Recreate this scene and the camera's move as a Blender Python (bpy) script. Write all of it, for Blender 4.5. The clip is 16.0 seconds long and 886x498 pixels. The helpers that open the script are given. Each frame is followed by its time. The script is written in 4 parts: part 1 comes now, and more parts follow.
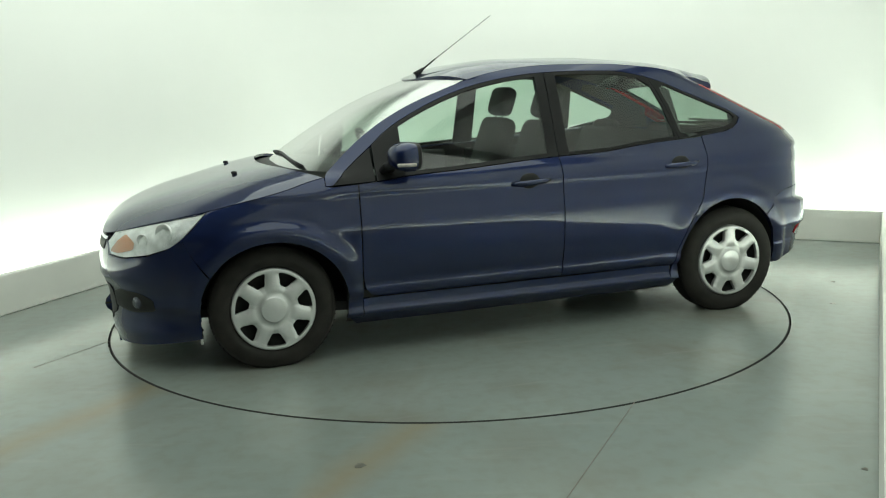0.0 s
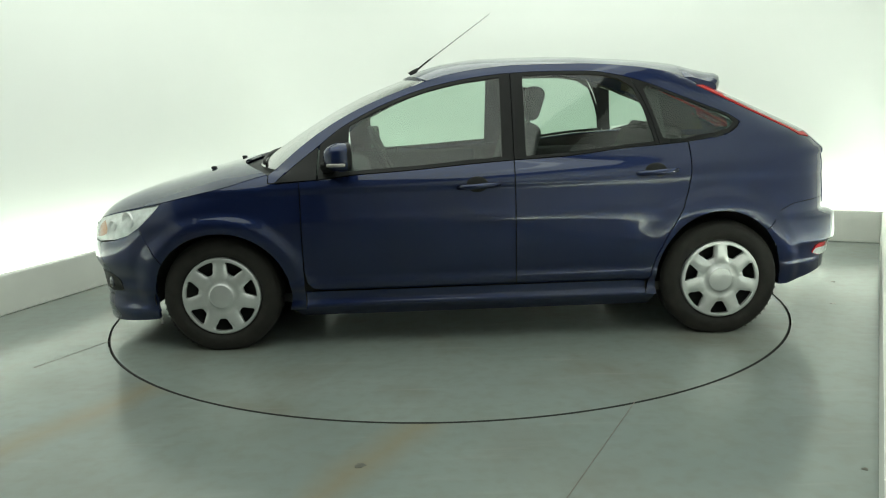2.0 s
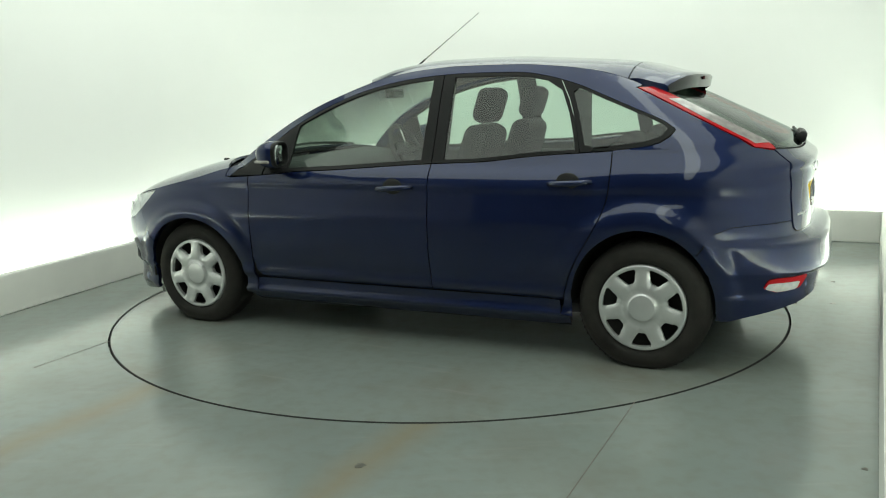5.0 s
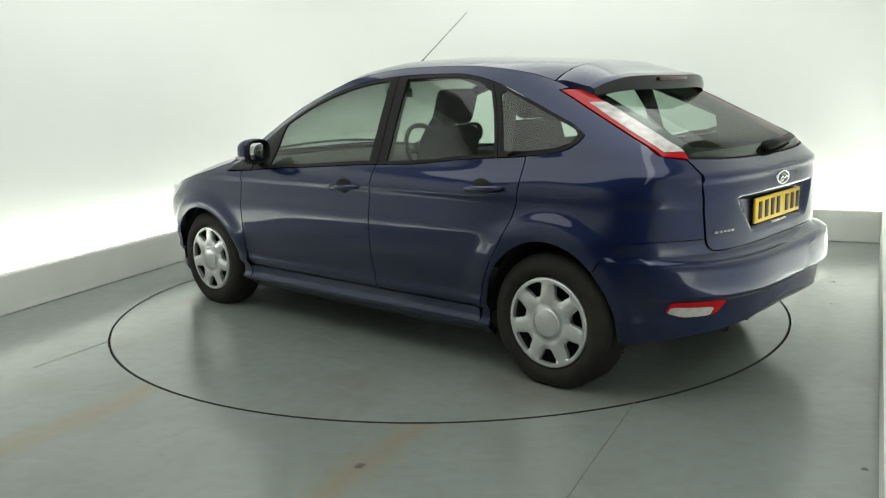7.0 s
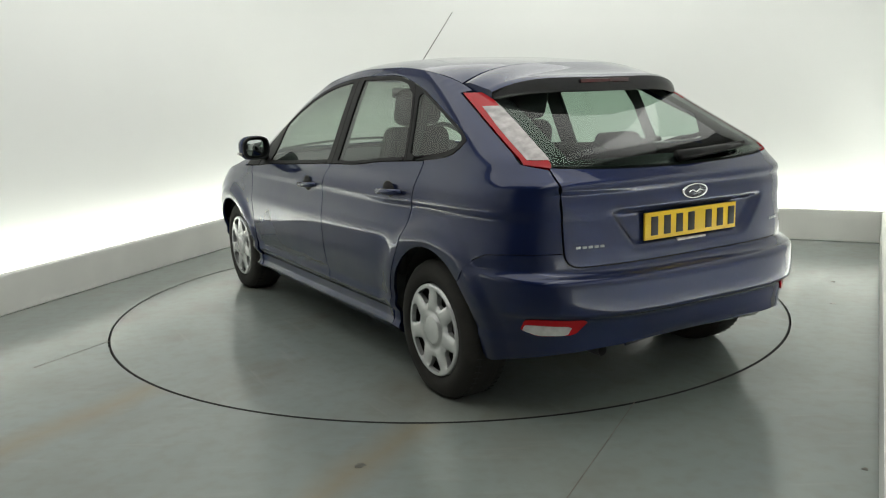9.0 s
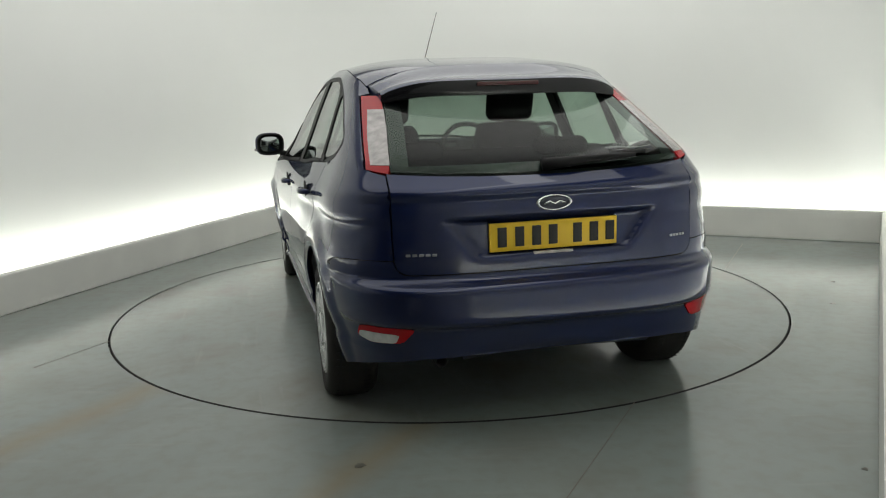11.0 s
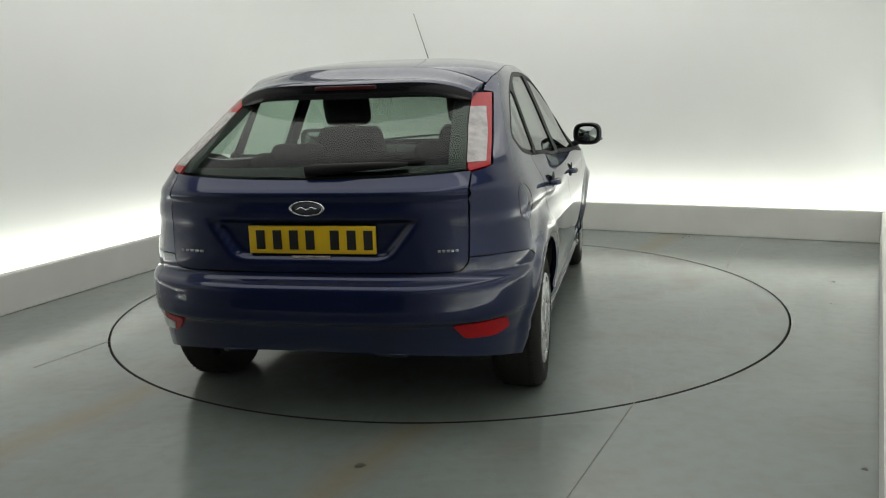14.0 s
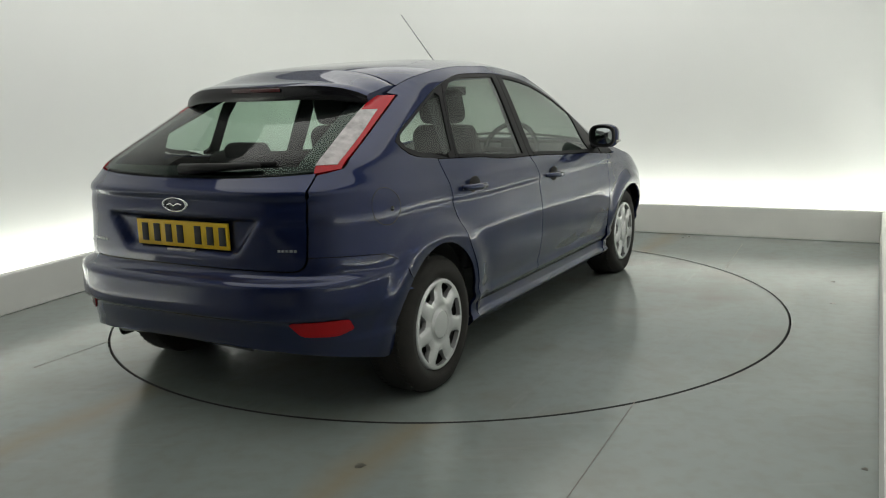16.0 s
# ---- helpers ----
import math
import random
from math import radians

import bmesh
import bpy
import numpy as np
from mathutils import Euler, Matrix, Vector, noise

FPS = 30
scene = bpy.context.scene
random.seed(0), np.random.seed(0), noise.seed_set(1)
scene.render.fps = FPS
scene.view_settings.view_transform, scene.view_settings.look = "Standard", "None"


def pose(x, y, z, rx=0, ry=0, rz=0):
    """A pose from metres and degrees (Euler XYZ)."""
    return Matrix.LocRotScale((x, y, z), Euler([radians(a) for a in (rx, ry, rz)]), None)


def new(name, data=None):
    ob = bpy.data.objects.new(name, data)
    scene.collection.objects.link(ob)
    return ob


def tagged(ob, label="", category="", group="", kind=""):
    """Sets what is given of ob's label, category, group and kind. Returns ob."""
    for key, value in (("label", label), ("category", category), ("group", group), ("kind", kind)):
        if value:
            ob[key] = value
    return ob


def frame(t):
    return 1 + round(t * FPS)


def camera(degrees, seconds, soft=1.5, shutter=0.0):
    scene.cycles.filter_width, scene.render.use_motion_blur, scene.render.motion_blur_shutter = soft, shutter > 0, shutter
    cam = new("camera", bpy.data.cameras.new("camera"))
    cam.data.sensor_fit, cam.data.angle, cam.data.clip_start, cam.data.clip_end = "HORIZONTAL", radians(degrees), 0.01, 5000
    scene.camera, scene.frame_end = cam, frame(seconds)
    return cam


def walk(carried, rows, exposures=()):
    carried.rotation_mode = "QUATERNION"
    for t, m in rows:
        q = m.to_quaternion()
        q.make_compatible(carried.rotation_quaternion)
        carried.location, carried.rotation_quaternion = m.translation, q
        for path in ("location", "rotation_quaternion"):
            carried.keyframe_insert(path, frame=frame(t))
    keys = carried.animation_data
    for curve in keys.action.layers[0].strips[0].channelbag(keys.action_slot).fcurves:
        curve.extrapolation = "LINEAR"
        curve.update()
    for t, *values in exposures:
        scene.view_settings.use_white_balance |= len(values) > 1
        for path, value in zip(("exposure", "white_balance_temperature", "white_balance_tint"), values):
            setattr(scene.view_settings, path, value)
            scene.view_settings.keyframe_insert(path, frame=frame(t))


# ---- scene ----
cam = camera(55.79, 16.0, soft=1.1)
EYE = pose(0.0, -5.249, 1.3326, 79.152, 1.757, -0.0895)
walk(cam, [(0, EYE), (16, EYE)], exposures=[(0, 0.12, 6470, -7), (4.2, 0.15, 6470, -7), (6.3, 0.08, 6480, 1), (7.2, 0.05, 6480, 4), (9.2, -0.14, 6510, 8), (12.0, -0.48, 6510, 9), (16, -0.34, 6510, 9)])

# the turntable: its pivot is the world's origin
TURN_START, TURN_RATE = 197.47, -8.535
TABLE_RADIUS = 2.045
CAR_OFFSET = (-0.121, 0.089)

# ---- world and light ----
world = bpy.data.worlds.new("world")
scene.world = world
world.use_nodes = True
world.node_tree.nodes["Background"].inputs["Color"].default_value = (0.8, 0.9, 1.0, 1)
world.node_tree.nodes["Background"].inputs["Strength"].default_value = 0.05


def lamp(name, size_x, size_y, power, m, color=(1, 1, 1), spread=180):
    data = bpy.data.lights.new(name, "AREA")
    data.shape, data.size, data.size_y, data.energy, data.color = "RECTANGLE", size_x, size_y, power, color
    data.spread = radians(spread)
    ob = new(name, data)
    ob.matrix_world = m
    return ob


# ---- materials ----
def material(name, color, rough=0.5, metal=0.0, coat=0.0, noise_scale=0.0, noise_amount=0.0, bump=0.0, bump_scale=200.0,
             emit=0.0, spec=0.5, flake=0.0):
    m = bpy.data.materials.new(name)
    m.use_nodes = True
    nt = m.node_tree
    b = nt.nodes["Principled BSDF"]
    b.inputs["Base Color"].default_value = (*color, 1)
    b.inputs["Roughness"].default_value = rough
    b.inputs["Metallic"].default_value = metal
    b.inputs["Coat Weight"].default_value = coat
    b.inputs["Coat Roughness"].default_value = 0.04
    b.inputs["Specular IOR Level"].default_value = spec
    if emit:
        b.inputs["Emission Color"].default_value = (*color, 1)
        b.inputs["Emission Strength"].default_value = emit
    tc = nt.nodes.new("ShaderNodeTexCoord")
    if noise_amount:
        n = nt.nodes.new("ShaderNodeTexNoise")
        n.inputs["Scale"].default_value, n.inputs["Detail"].default_value = noise_scale, 6
        nt.links.new(tc.outputs["Object"], n.inputs["Vector"])
        ramp = nt.nodes.new("ShaderNodeValToRGB")
        ramp.color_ramp.elements[0].position, ramp.color_ramp.elements[1].position = 0.3, 0.7
        ramp.color_ramp.elements[0].color = (*[c * (1 - noise_amount) for c in color], 1)
        ramp.color_ramp.elements[1].color = (*[min(1, c * (1 + noise_amount)) for c in color], 1)
        nt.links.new(n.outputs["Fac"], ramp.inputs["Fac"])
        nt.links.new(ramp.outputs["Color"], b.inputs["Base Color"])
        mr = nt.nodes.new("ShaderNodeMapRange")
        mr.inputs["To Min"].default_value, mr.inputs["To Max"].default_value = rough * 0.8, min(1, rough * 1.25)
        nt.links.new(n.outputs["Fac"], mr.inputs["Value"])
        nt.links.new(mr.outputs["Result"], b.inputs["Roughness"])
    if bump:
        n2 = nt.nodes.new("ShaderNodeTexNoise")
        n2.inputs["Scale"].default_value, n2.inputs["Detail"].default_value = bump_scale, 3
        nt.links.new(tc.outputs["Object"], n2.inputs["Vector"])
        bp = nt.nodes.new("ShaderNodeBump")
        bp.inputs["Strength"].default_value, bp.inputs["Distance"].default_value = bump, 0.002
        nt.links.new(n2.outputs["Fac"], bp.inputs["Height"])
        nt.links.new(bp.outputs["Normal"], b.inputs["Normal"])
    return m


def glass_material(name, tint, gloss=1.0, rough=0.02, rise=4.0, least=0.06):
    m = bpy.data.materials.new(name)
    m.use_nodes = True
    nt = m.node_tree
    nt.nodes.clear()
    out = nt.nodes.new("ShaderNodeOutputMaterial")
    mix = nt.nodes.new("ShaderNodeMixShader")
    tr = nt.nodes.new("ShaderNodeBsdfTransparent")
    gl = nt.nodes.new("ShaderNodeBsdfGlossy")
    fr = nt.nodes.new("ShaderNodeLayerWeight")
    power = nt.nodes.new("ShaderNodeMath")
    power.operation = "POWER"
    power.inputs[1].default_value = rise
    mul = nt.nodes.new("ShaderNodeMath")
    mul.operation = "MULTIPLY_ADD"
    mul.inputs[1].default_value, mul.inputs[2].default_value = 0.9 * gloss, least * gloss
    mul.use_clamp = True
    fr.inputs["Blend"].default_value = 0.5
    tr.inputs["Color"].default_value = (*tint, 1)
    gl.inputs["Roughness"].default_value = rough
    nt.links.new(fr.outputs["Facing"], power.inputs[0])
    nt.links.new(power.outputs[0], mul.inputs[0])
    nt.links.new(mul.outputs[0], mix.inputs["Fac"])
    nt.links.new(tr.outputs[0], mix.inputs[1])
    nt.links.new(gl.outputs[0], mix.inputs[2])
    nt.links.new(mix.outputs[0], out.inputs["Surface"])
    return m


PAINT = material("blue_metallic_paint", (0.0090, 0.0162, 0.061), 0.45, 0.72, 1.0, 3.0, 0.08, spec=0.0)
PAINT.node_tree.nodes["Principled BSDF"].inputs["Coat Roughness"].default_value = 0.025
PAINT.node_tree.nodes["Principled BSDF"].inputs["Coat IOR"].default_value = 1.51
BLACK_TRIM = material("black_plastic", (0.009, 0.009, 0.0095), 0.45, 0, 0, 8, 0.2, spec=0.2)
GLOSS_BLACK = material("gloss_black", (0.008, 0.008, 0.01), 0.15)
UNDER = material("underbody_black", (0.008, 0.008, 0.008), 0.8, 0, 0, 6, 0.4)
RUBBER = material("tyre_rubber", (0.019, 0.0175, 0.0155), 0.75, 0, 0, 14, 0.35, 0.3, 120, spec=0.3)
SILVER = material("silver_wheel_paint", (0.58, 0.585, 0.59), 0.24, 0.5, 0.4, 9, 0.06)
CHROME = material("chrome", (0.75, 0.76, 0.78), 0.12, 1.0)
CABIN = material("cabin_trim", (0.02, 0.021, 0.023), 0.75, 0, 0, 20, 0.25, 0.2, 150)
FABRIC = material("seat_fabric", (0.016, 0.017, 0.019), 0.9, 0, 0, 12, 0.3)
BRAKE_LENS = material("brake_lens", (0.06, 0.006, 0.008), 0.25, 0, 0.4)
RED_LENS = material("red_lens", (0.38, 0.004, 0.009), 0.2, 0, 0.1, spec=0.25)
CLEAR_LENS = material("clear_lens", (0.31, 0.285, 0.28), 0.22, 0.2, 0.8, 24, 0.3, 0.5, 45)
WHITE_LENS = material("white_lens", (0.55, 0.54, 0.53), 0.2, 0.1, 0.8, 45, 0.12, 0.15, 70)
HEAD_CHROME = material("headlight_reflector", (0.88, 0.88, 0.87), 0.3, 0.15, 0.3, 22, 0.25, 0.8, 35)
AMBER_LENS = material("amber_lens", (0.62, 0.27, 0.13), 0.2, 0.0, 0.6)
YELLOW = material("yellow_plate", (0.72, 0.47, 0.012), 0.4)
DARK_INK = material("black_ink", (0.01, 0.01, 0.01), 0.5)
GREY_PLASTIC = material("grey_plastic", (0.42, 0.43, 0.43), 0.45)
SCRIPT = material("worn_chrome_script", (0.30, 0.31, 0.33), 0.3, 0.7)
BADGE_BLUE = material("badge_blue", (0.05, 0.055, 0.08), 0.2, 0.3, 0.5)
GLASS = glass_material("window_glass", (0.73, 0.84, 0.765), 1.0, 0.02, 4.0, 0.07)
SCREEN = glass_material("screen_glass", (0.72, 0.82, 0.75), 1.4, 0.14, 2.1)
REAR_GLASS = glass_material("rear_glass", (0.54, 0.65, 0.58), 0.75, 0.02, 4.0, 0.012)
LENS_COVER = glass_material("lens_cover", (0.93, 0.95, 0.95), 1.0)
MIRROR = material("mirror_glass", (0.34, 0.37, 0.36), 0.03, 1.0)
WALL_WHITE = material("white_wall_paint", (0.80, 0.81, 0.79), 0.75, 0, 0, 0.9, 0.015, 0.1, 60)
CEILING_GREY = material("grey_ceiling_paint", (0.2, 0.2, 0.2), 0.8, 0, 0, 1.2, 0.05)
DARK_REFLECTION_WALL = material("dark_reflection_wall", (0.08, 0.08, 0.081), 0.8, 0, 0, 1.5, 0.1)
KERB_WHITE = material("white_kerb_paint", (0.70, 0.70, 0.66), 0.7, 0, 0, 3.0, 0.05, 0.15, 50)
TUBE = material("lit_tube", (0.99, 1.0, 0.95), 0.5, emit=15.0)
GAP_DARK = material("gap_black", (0.012, 0.012, 0.012), 0.85)


DARK_FLOOR, LIGHT_FLOOR = (0.190, 0.220, 0.206), (0.246, 0.274, 0.256)


def floor_material(name, streaks=(), dirt=0.45):
    m = bpy.data.materials.new(name)
    m.use_nodes = True
    nt = m.node_tree
    b = nt.nodes["Principled BSDF"]
    tc = nt.nodes.new("ShaderNodeTexCoord")

    def noise_of(scale, detail=5.0, stretch=None):
        n = nt.nodes.new("ShaderNodeTexNoise")
        n.inputs["Scale"].default_value, n.inputs["Detail"].default_value = scale, detail
        if stretch:
            mp = nt.nodes.new("ShaderNodeMapping")
            mp.inputs["Rotation"].default_value = (0, 0, radians(stretch[0]))
            mp.inputs["Scale"].default_value = (stretch[1], stretch[2], 1)
            nt.links.new(tc.outputs["Object"], mp.inputs["Vector"])
            nt.links.new(mp.outputs["Vector"], n.inputs["Vector"])
        else:
            nt.links.new(tc.outputs["Object"], n.inputs["Vector"])
        return n

    def ramp_of(src, a, b_, ca, cb):
        r = nt.nodes.new("ShaderNodeValToRGB")
        r.color_ramp.elements[0].position, r.color_ramp.elements[1].position = a, b_
        r.color_ramp.elements[0].color, r.color_ramp.elements[1].color = (*ca, 1), (*cb, 1)
        nt.links.new(src, r.inputs["Fac"])
        return r

    def mixed(fac, a, b_):
        mx = nt.nodes.new("ShaderNodeMix")
        mx.data_type = "RGBA"
        nt.links.new(fac, mx.inputs["Factor"])
        nt.links.new(a, mx.inputs["A"])
        nt.links.new(b_, mx.inputs["B"])
        return mx.outputs["Result"]

    big = noise_of(0.7, 4)
    base = ramp_of(big.outputs["Fac"], 0.25, 0.75, DARK_FLOOR, LIGHT_FLOOR)
    fine = noise_of(14.0, 8)
    grime = ramp_of(fine.outputs["Fac"], 0.45, 0.95, (0, 0, 0), (0.5, 0.5, 0.5))
    brown = nt.nodes.new("ShaderNodeRGB")
    brown.outputs[0].default_value = (0.17, 0.158, 0.125, 1)
    c1 = mixed(grime.outputs["Color"], base.outputs["Color"], brown.outputs[0])
    dust = noise_of(1.7, 7)
    dusty = ramp_of(dust.outputs["Fac"], 0.50, 0.76, (0, 0, 0), (dirt, dirt, dirt))
    c1 = mixed(dusty.outputs["Color"], c1, brown.outputs[0])
    scuff = noise_of(5.0, 6, (24, 0.35, 3.0))
    scuffed = ramp_of(scuff.outputs["Fac"], 0.60, 0.74, (0, 0, 0), (0.26, 0.26, 0.26))
    grey = nt.nodes.new("ShaderNodeRGB")
    grey.outputs[0].default_value = (0.30, 0.31, 0.29, 1)
    c1 = mixed(scuffed.outputs["Color"], c1, grey.outputs[0])
    if streaks:
        # brown drips and tracks along the joints
        mp = nt.nodes.new("ShaderNodeMapping")
        mp.inputs["Rotation"].default_value = (0, 0, radians(27.2))
        nt.links.new(tc.outputs["Object"], mp.inputs["Vector"])
        sp = nt.nodes.new("ShaderNodeSeparateXYZ")
        nt.links.new(mp.outputs["Vector"], sp.inputs[0])
        wob = noise_of(2.2, 6)
        for pos, wide, amount in streaks:
            add = nt.nodes.new("ShaderNodeMath")
            add.operation = "MULTIPLY_ADD"
            add.inputs[1].default_value, add.inputs[2].default_value = 0.22, -0.11 - pos
            nt.links.new(wob.outputs["Fac"], add.inputs[0])
            dist = nt.nodes.new("ShaderNodeMath")
            nt.links.new(sp.outputs["X"], dist.inputs[0])
            nt.links.new(add.outputs[0], dist.inputs[1])
            ab = nt.nodes.new("ShaderNodeMath")
            ab.operation = "ABSOLUTE"
            nt.links.new(dist.outputs[0], ab.inputs[0])
            band = ramp_of(ab.outputs[0], 0.0, wide, (amount,) * 3, (0, 0, 0))
            tan = nt.nodes.new("ShaderNodeRGB")
            tan.outputs[0].default_value = (0.235, 0.19, 0.115, 1)
            c1 = mixed(band.outputs["Color"], c1, tan.outputs[0])
    nt.links.new(c1, b.inputs["Base Color"])
    b.inputs["IOR"].default_value = 1.58
    mid = noise_of(3.0, 6)
    mr = nt.nodes.new("ShaderNodeMapRange")
    mr.inputs["To Min"].default_value, mr.inputs["To Max"].default_value = 0.12, 0.26
    nt.links.new(mid.outputs["Fac"], mr.inputs["Value"])
    nt.links.new(mr.outputs["Result"], b.inputs["Roughness"])
    bp = nt.nodes.new("ShaderNodeBump")
    bp.inputs["Strength"].default_value, bp.inputs["Distance"].default_value = 0.05, 0.003
    nt.links.new(mid.outputs["Fac"], bp.inputs["Height"])
    nt.links.new(bp.outputs["Normal"], b.inputs["Normal"])
    return m


FLOOR = floor_material("painted_floor", ((-0.56, 0.16, 0.6), (0.82, 0.15, 0.55)))
DISC_FLOOR = floor_material("painted_disc", (), 0.8)


# ---- mesh tools ----
def mesh_object(name, bm, mat, smooth=True):
    me = bpy.data.meshes.new(name)
    if smooth:
        for f in bm.faces:
            f.smooth = True
    bm.to_mesh(me)
    bm.free()
    me.materials.append(mat)
    return new(name, me)


def part(name, bm, mat, parent, label="", smooth=True):
    """One mesh object under a thing or a part."""
    ob = mesh_object(name, bm, mat, smooth)
    ob.parent = parent
    if label:
        tagged(ob, label)
    return ob


def thing(name, label, category, group="", kind=""):
    ob = new(name)
    return tagged(ob, label, category, group, kind)


def spline(xs, ys):
    """A smooth monotone curve through the points, as a function."""
    x, y = np.array(xs, float), np.array(ys, float)
    if x[0] > x[-1]:
        x, y = x[::-1], y[::-1]
    h, d = np.diff(x), np.diff(y) / np.diff(x)
    m = np.zeros(len(x))
    m[0], m[-1] = d[0], d[-1]
    for i in range(1, len(x) - 1):
        if d[i - 1] * d[i] > 0:
            m[i] = 3 * (h[i - 1] + h[i]) / ((2 * h[i] + h[i - 1]) / d[i - 1] + (h[i] + 2 * h[i - 1]) / d[i])

    def at(v):
        v = min(max(v, x[0]), x[-1])
        i = min(max(int(np.searchsorted(x, v)) - 1, 0), len(h) - 1)
        t = (v - x[i]) / h[i]
        return float(y[i] * (1 + 2 * t) * (1 - t) ** 2 + m[i] * h[i] * t * (1 - t) ** 2
                     + y[i + 1] * t * t * (3 - 2 * t) + m[i + 1] * h[i] * t * t * (t - 1))
    return at


def smooth01(t):
    t = min(max(t, 0.0), 1.0)
    return t * t * (3 - 2 * t)


def sheet(poly, fmap, step=(0.03, 0.03), depth=0.014, out=(0, 1, 0)):
    """A curved panel: the outline in two coordinates, cut into a grid, laid on fmap, with an inward edge."""
    bm = bmesh.new()
    pts = []
    for a, b in poly:
        if not pts or abs(pts[-1][0] - a) + abs(pts[-1][1] - b) > 1e-5:
            pts.append((a, b))
    bm.faces.new([bm.verts.new((a, b, 0)) for a, b in pts])
    lo = [min(p[i] for p in pts) for i in (0, 1)]
    hi = [max(p[i] for p in pts) for i in (0, 1)]
    for i in (0, 1):
        n = max(1, round((hi[i] - lo[i]) / step[i]))
        for k in range(1, n):
            co = [0, 0, 0]
            co[i] = lo[i] + (hi[i] - lo[i]) * k / n + 1.3e-5
            bmesh.ops.bisect_plane(bm, geom=bm.verts[:] + bm.edges[:] + bm.faces[:], plane_co=co,
                                   plane_no=(1 - i, i, 0), dist=1e-6)
    bmesh.ops.triangulate(bm, faces=[f for f in bm.faces if len(f.verts) > 4])
    for v in bm.verts:
        v.co = fmap(v.co.x, v.co.y)
    bmesh.ops.remove_doubles(bm, verts=bm.verts[:], dist=2e-4)
    bm.normal_update()
    total = Vector()
    for f in bm.faces:
        total += f.normal * f.calc_area()
    if total.dot(Vector(out)) < 0:
        bmesh.ops.reverse_faces(bm, faces=bm.faces[:])
    bm.normal_update()
    if depth:
        edges = [e for e in bm.edges if e.is_boundary]
        normals = {tuple(round(c, 5) for c in v.co): v.normal.copy() for e in edges for v in e.verts}
        for e in edges:
            e.smooth = False
        made = bmesh.ops.extrude_edge_only(bm, edges=edges)["geom"]
        for v in made:
            if isinstance(v, bmesh.types.BMVert):
                v.co -= normals[tuple(round(c, 5) for c in v.co)] * depth
    return bm


def box(sx, sy, sz, m=None, bevel=0.0, segments=2):
    bm = bmesh.new()
    bmesh.ops.create_cube(bm, size=1)
    for v in bm.verts:
        v.co = (v.co.x * sx, v.co.y * sy, v.co.z * sz)
    if bevel:
        bmesh.ops.bevel(bm, geom=bm.edges[:], offset=bevel, segments=segments, affect="EDGES", profile=0.5)
    if m:
        bm.transform(m)
    return bm


def joined(*bms):
    out = bms[0]
    for b in bms[1:]:
        me = bpy.data.meshes.new("tmp")
        b.to_mesh(me)
        b.free()
        out.from_mesh(me)
        bpy.data.meshes.remove(me)
    return out


def tube(points, radius, sides=8, closed=False):
    """A round rod along the points; radius may be a list."""
    bm = bmesh.new()
    pts = [Vector(p) for p in points]
    rings = []
    for i, p in enumerate(pts):
        a = pts[i - 1] if (i or closed) else p
        b = pts[(i + 1) % len(pts)] if (i + 1 < len(pts) or closed) else p
        d = (b - a).normalized()
        side = d.cross(Vector((0.13, 0.21, 0.97))).normalized()
        up = side.cross(d)
        r = radius[i] if isinstance(radius, (list, tuple)) else radius
        rings.append([bm.verts.new(p + (side * math.cos(k * math.tau / sides) + up * math.sin(k * math.tau / sides)) * r)
                      for k in range(sides)])
    n = len(rings)
    for i in range(n if closed else n - 1):
        for k in range(sides):
            bm.faces.new((rings[i][k], rings[i][(k + 1) % sides], rings[(i + 1) % n][(k + 1) % sides], rings[(i + 1) % n][k]))
    if not closed:
        bm.faces.new(rings[0][::-1])
        bm.faces.new(rings[-1])
    bmesh.ops.recalc_face_normals(bm, faces=bm.faces[:])
    return bm


def lathe(profile, sides=48, axis="y"):
    """A turned shape: rows of (radius, along)."""
    bm = bmesh.new()
    rings = []
    for r, a in profile:
        ring = []
        for k in range(sides):
            c, s = math.cos(k * math.tau / sides) * r, math.sin(k * math.tau / sides) * r
            ring.append(bm.verts.new((c, a, s) if axis == "y" else (c, s, a)))
        rings.append(ring)
    for i in range(len(rings) - 1):
        for k in range(sides):
            bm.faces.new((rings[i][k], rings[i][(k + 1) % sides], rings[i + 1][(k + 1) % sides], rings[i + 1][k]))
    bmesh.ops.remove_doubles(bm, verts=bm.verts[:], dist=1e-5)
    bmesh.ops.recalc_face_normals(bm, faces=bm.faces[:])
    return bm


# ---- the room ----
KERB_H, KERB_T, TRENCH = 0.255, 0.07, 0.24
BACK_LEFT, BACK_RIGHT = Vector((-1.286, 3.74)), Vector((3.493, 1.381))
FRONT_RIGHT, FRONT_LEFT = Vector((-1.31, -7.96)), Vector((-5.42, -6.55))
ROOM = [BACK_LEFT, BACK_RIGHT, FRONT_RIGHT, FRONT_LEFT]
CEILING_H = 3.3
WASH_POWER, WASH_DROP = 5.0, 0.7


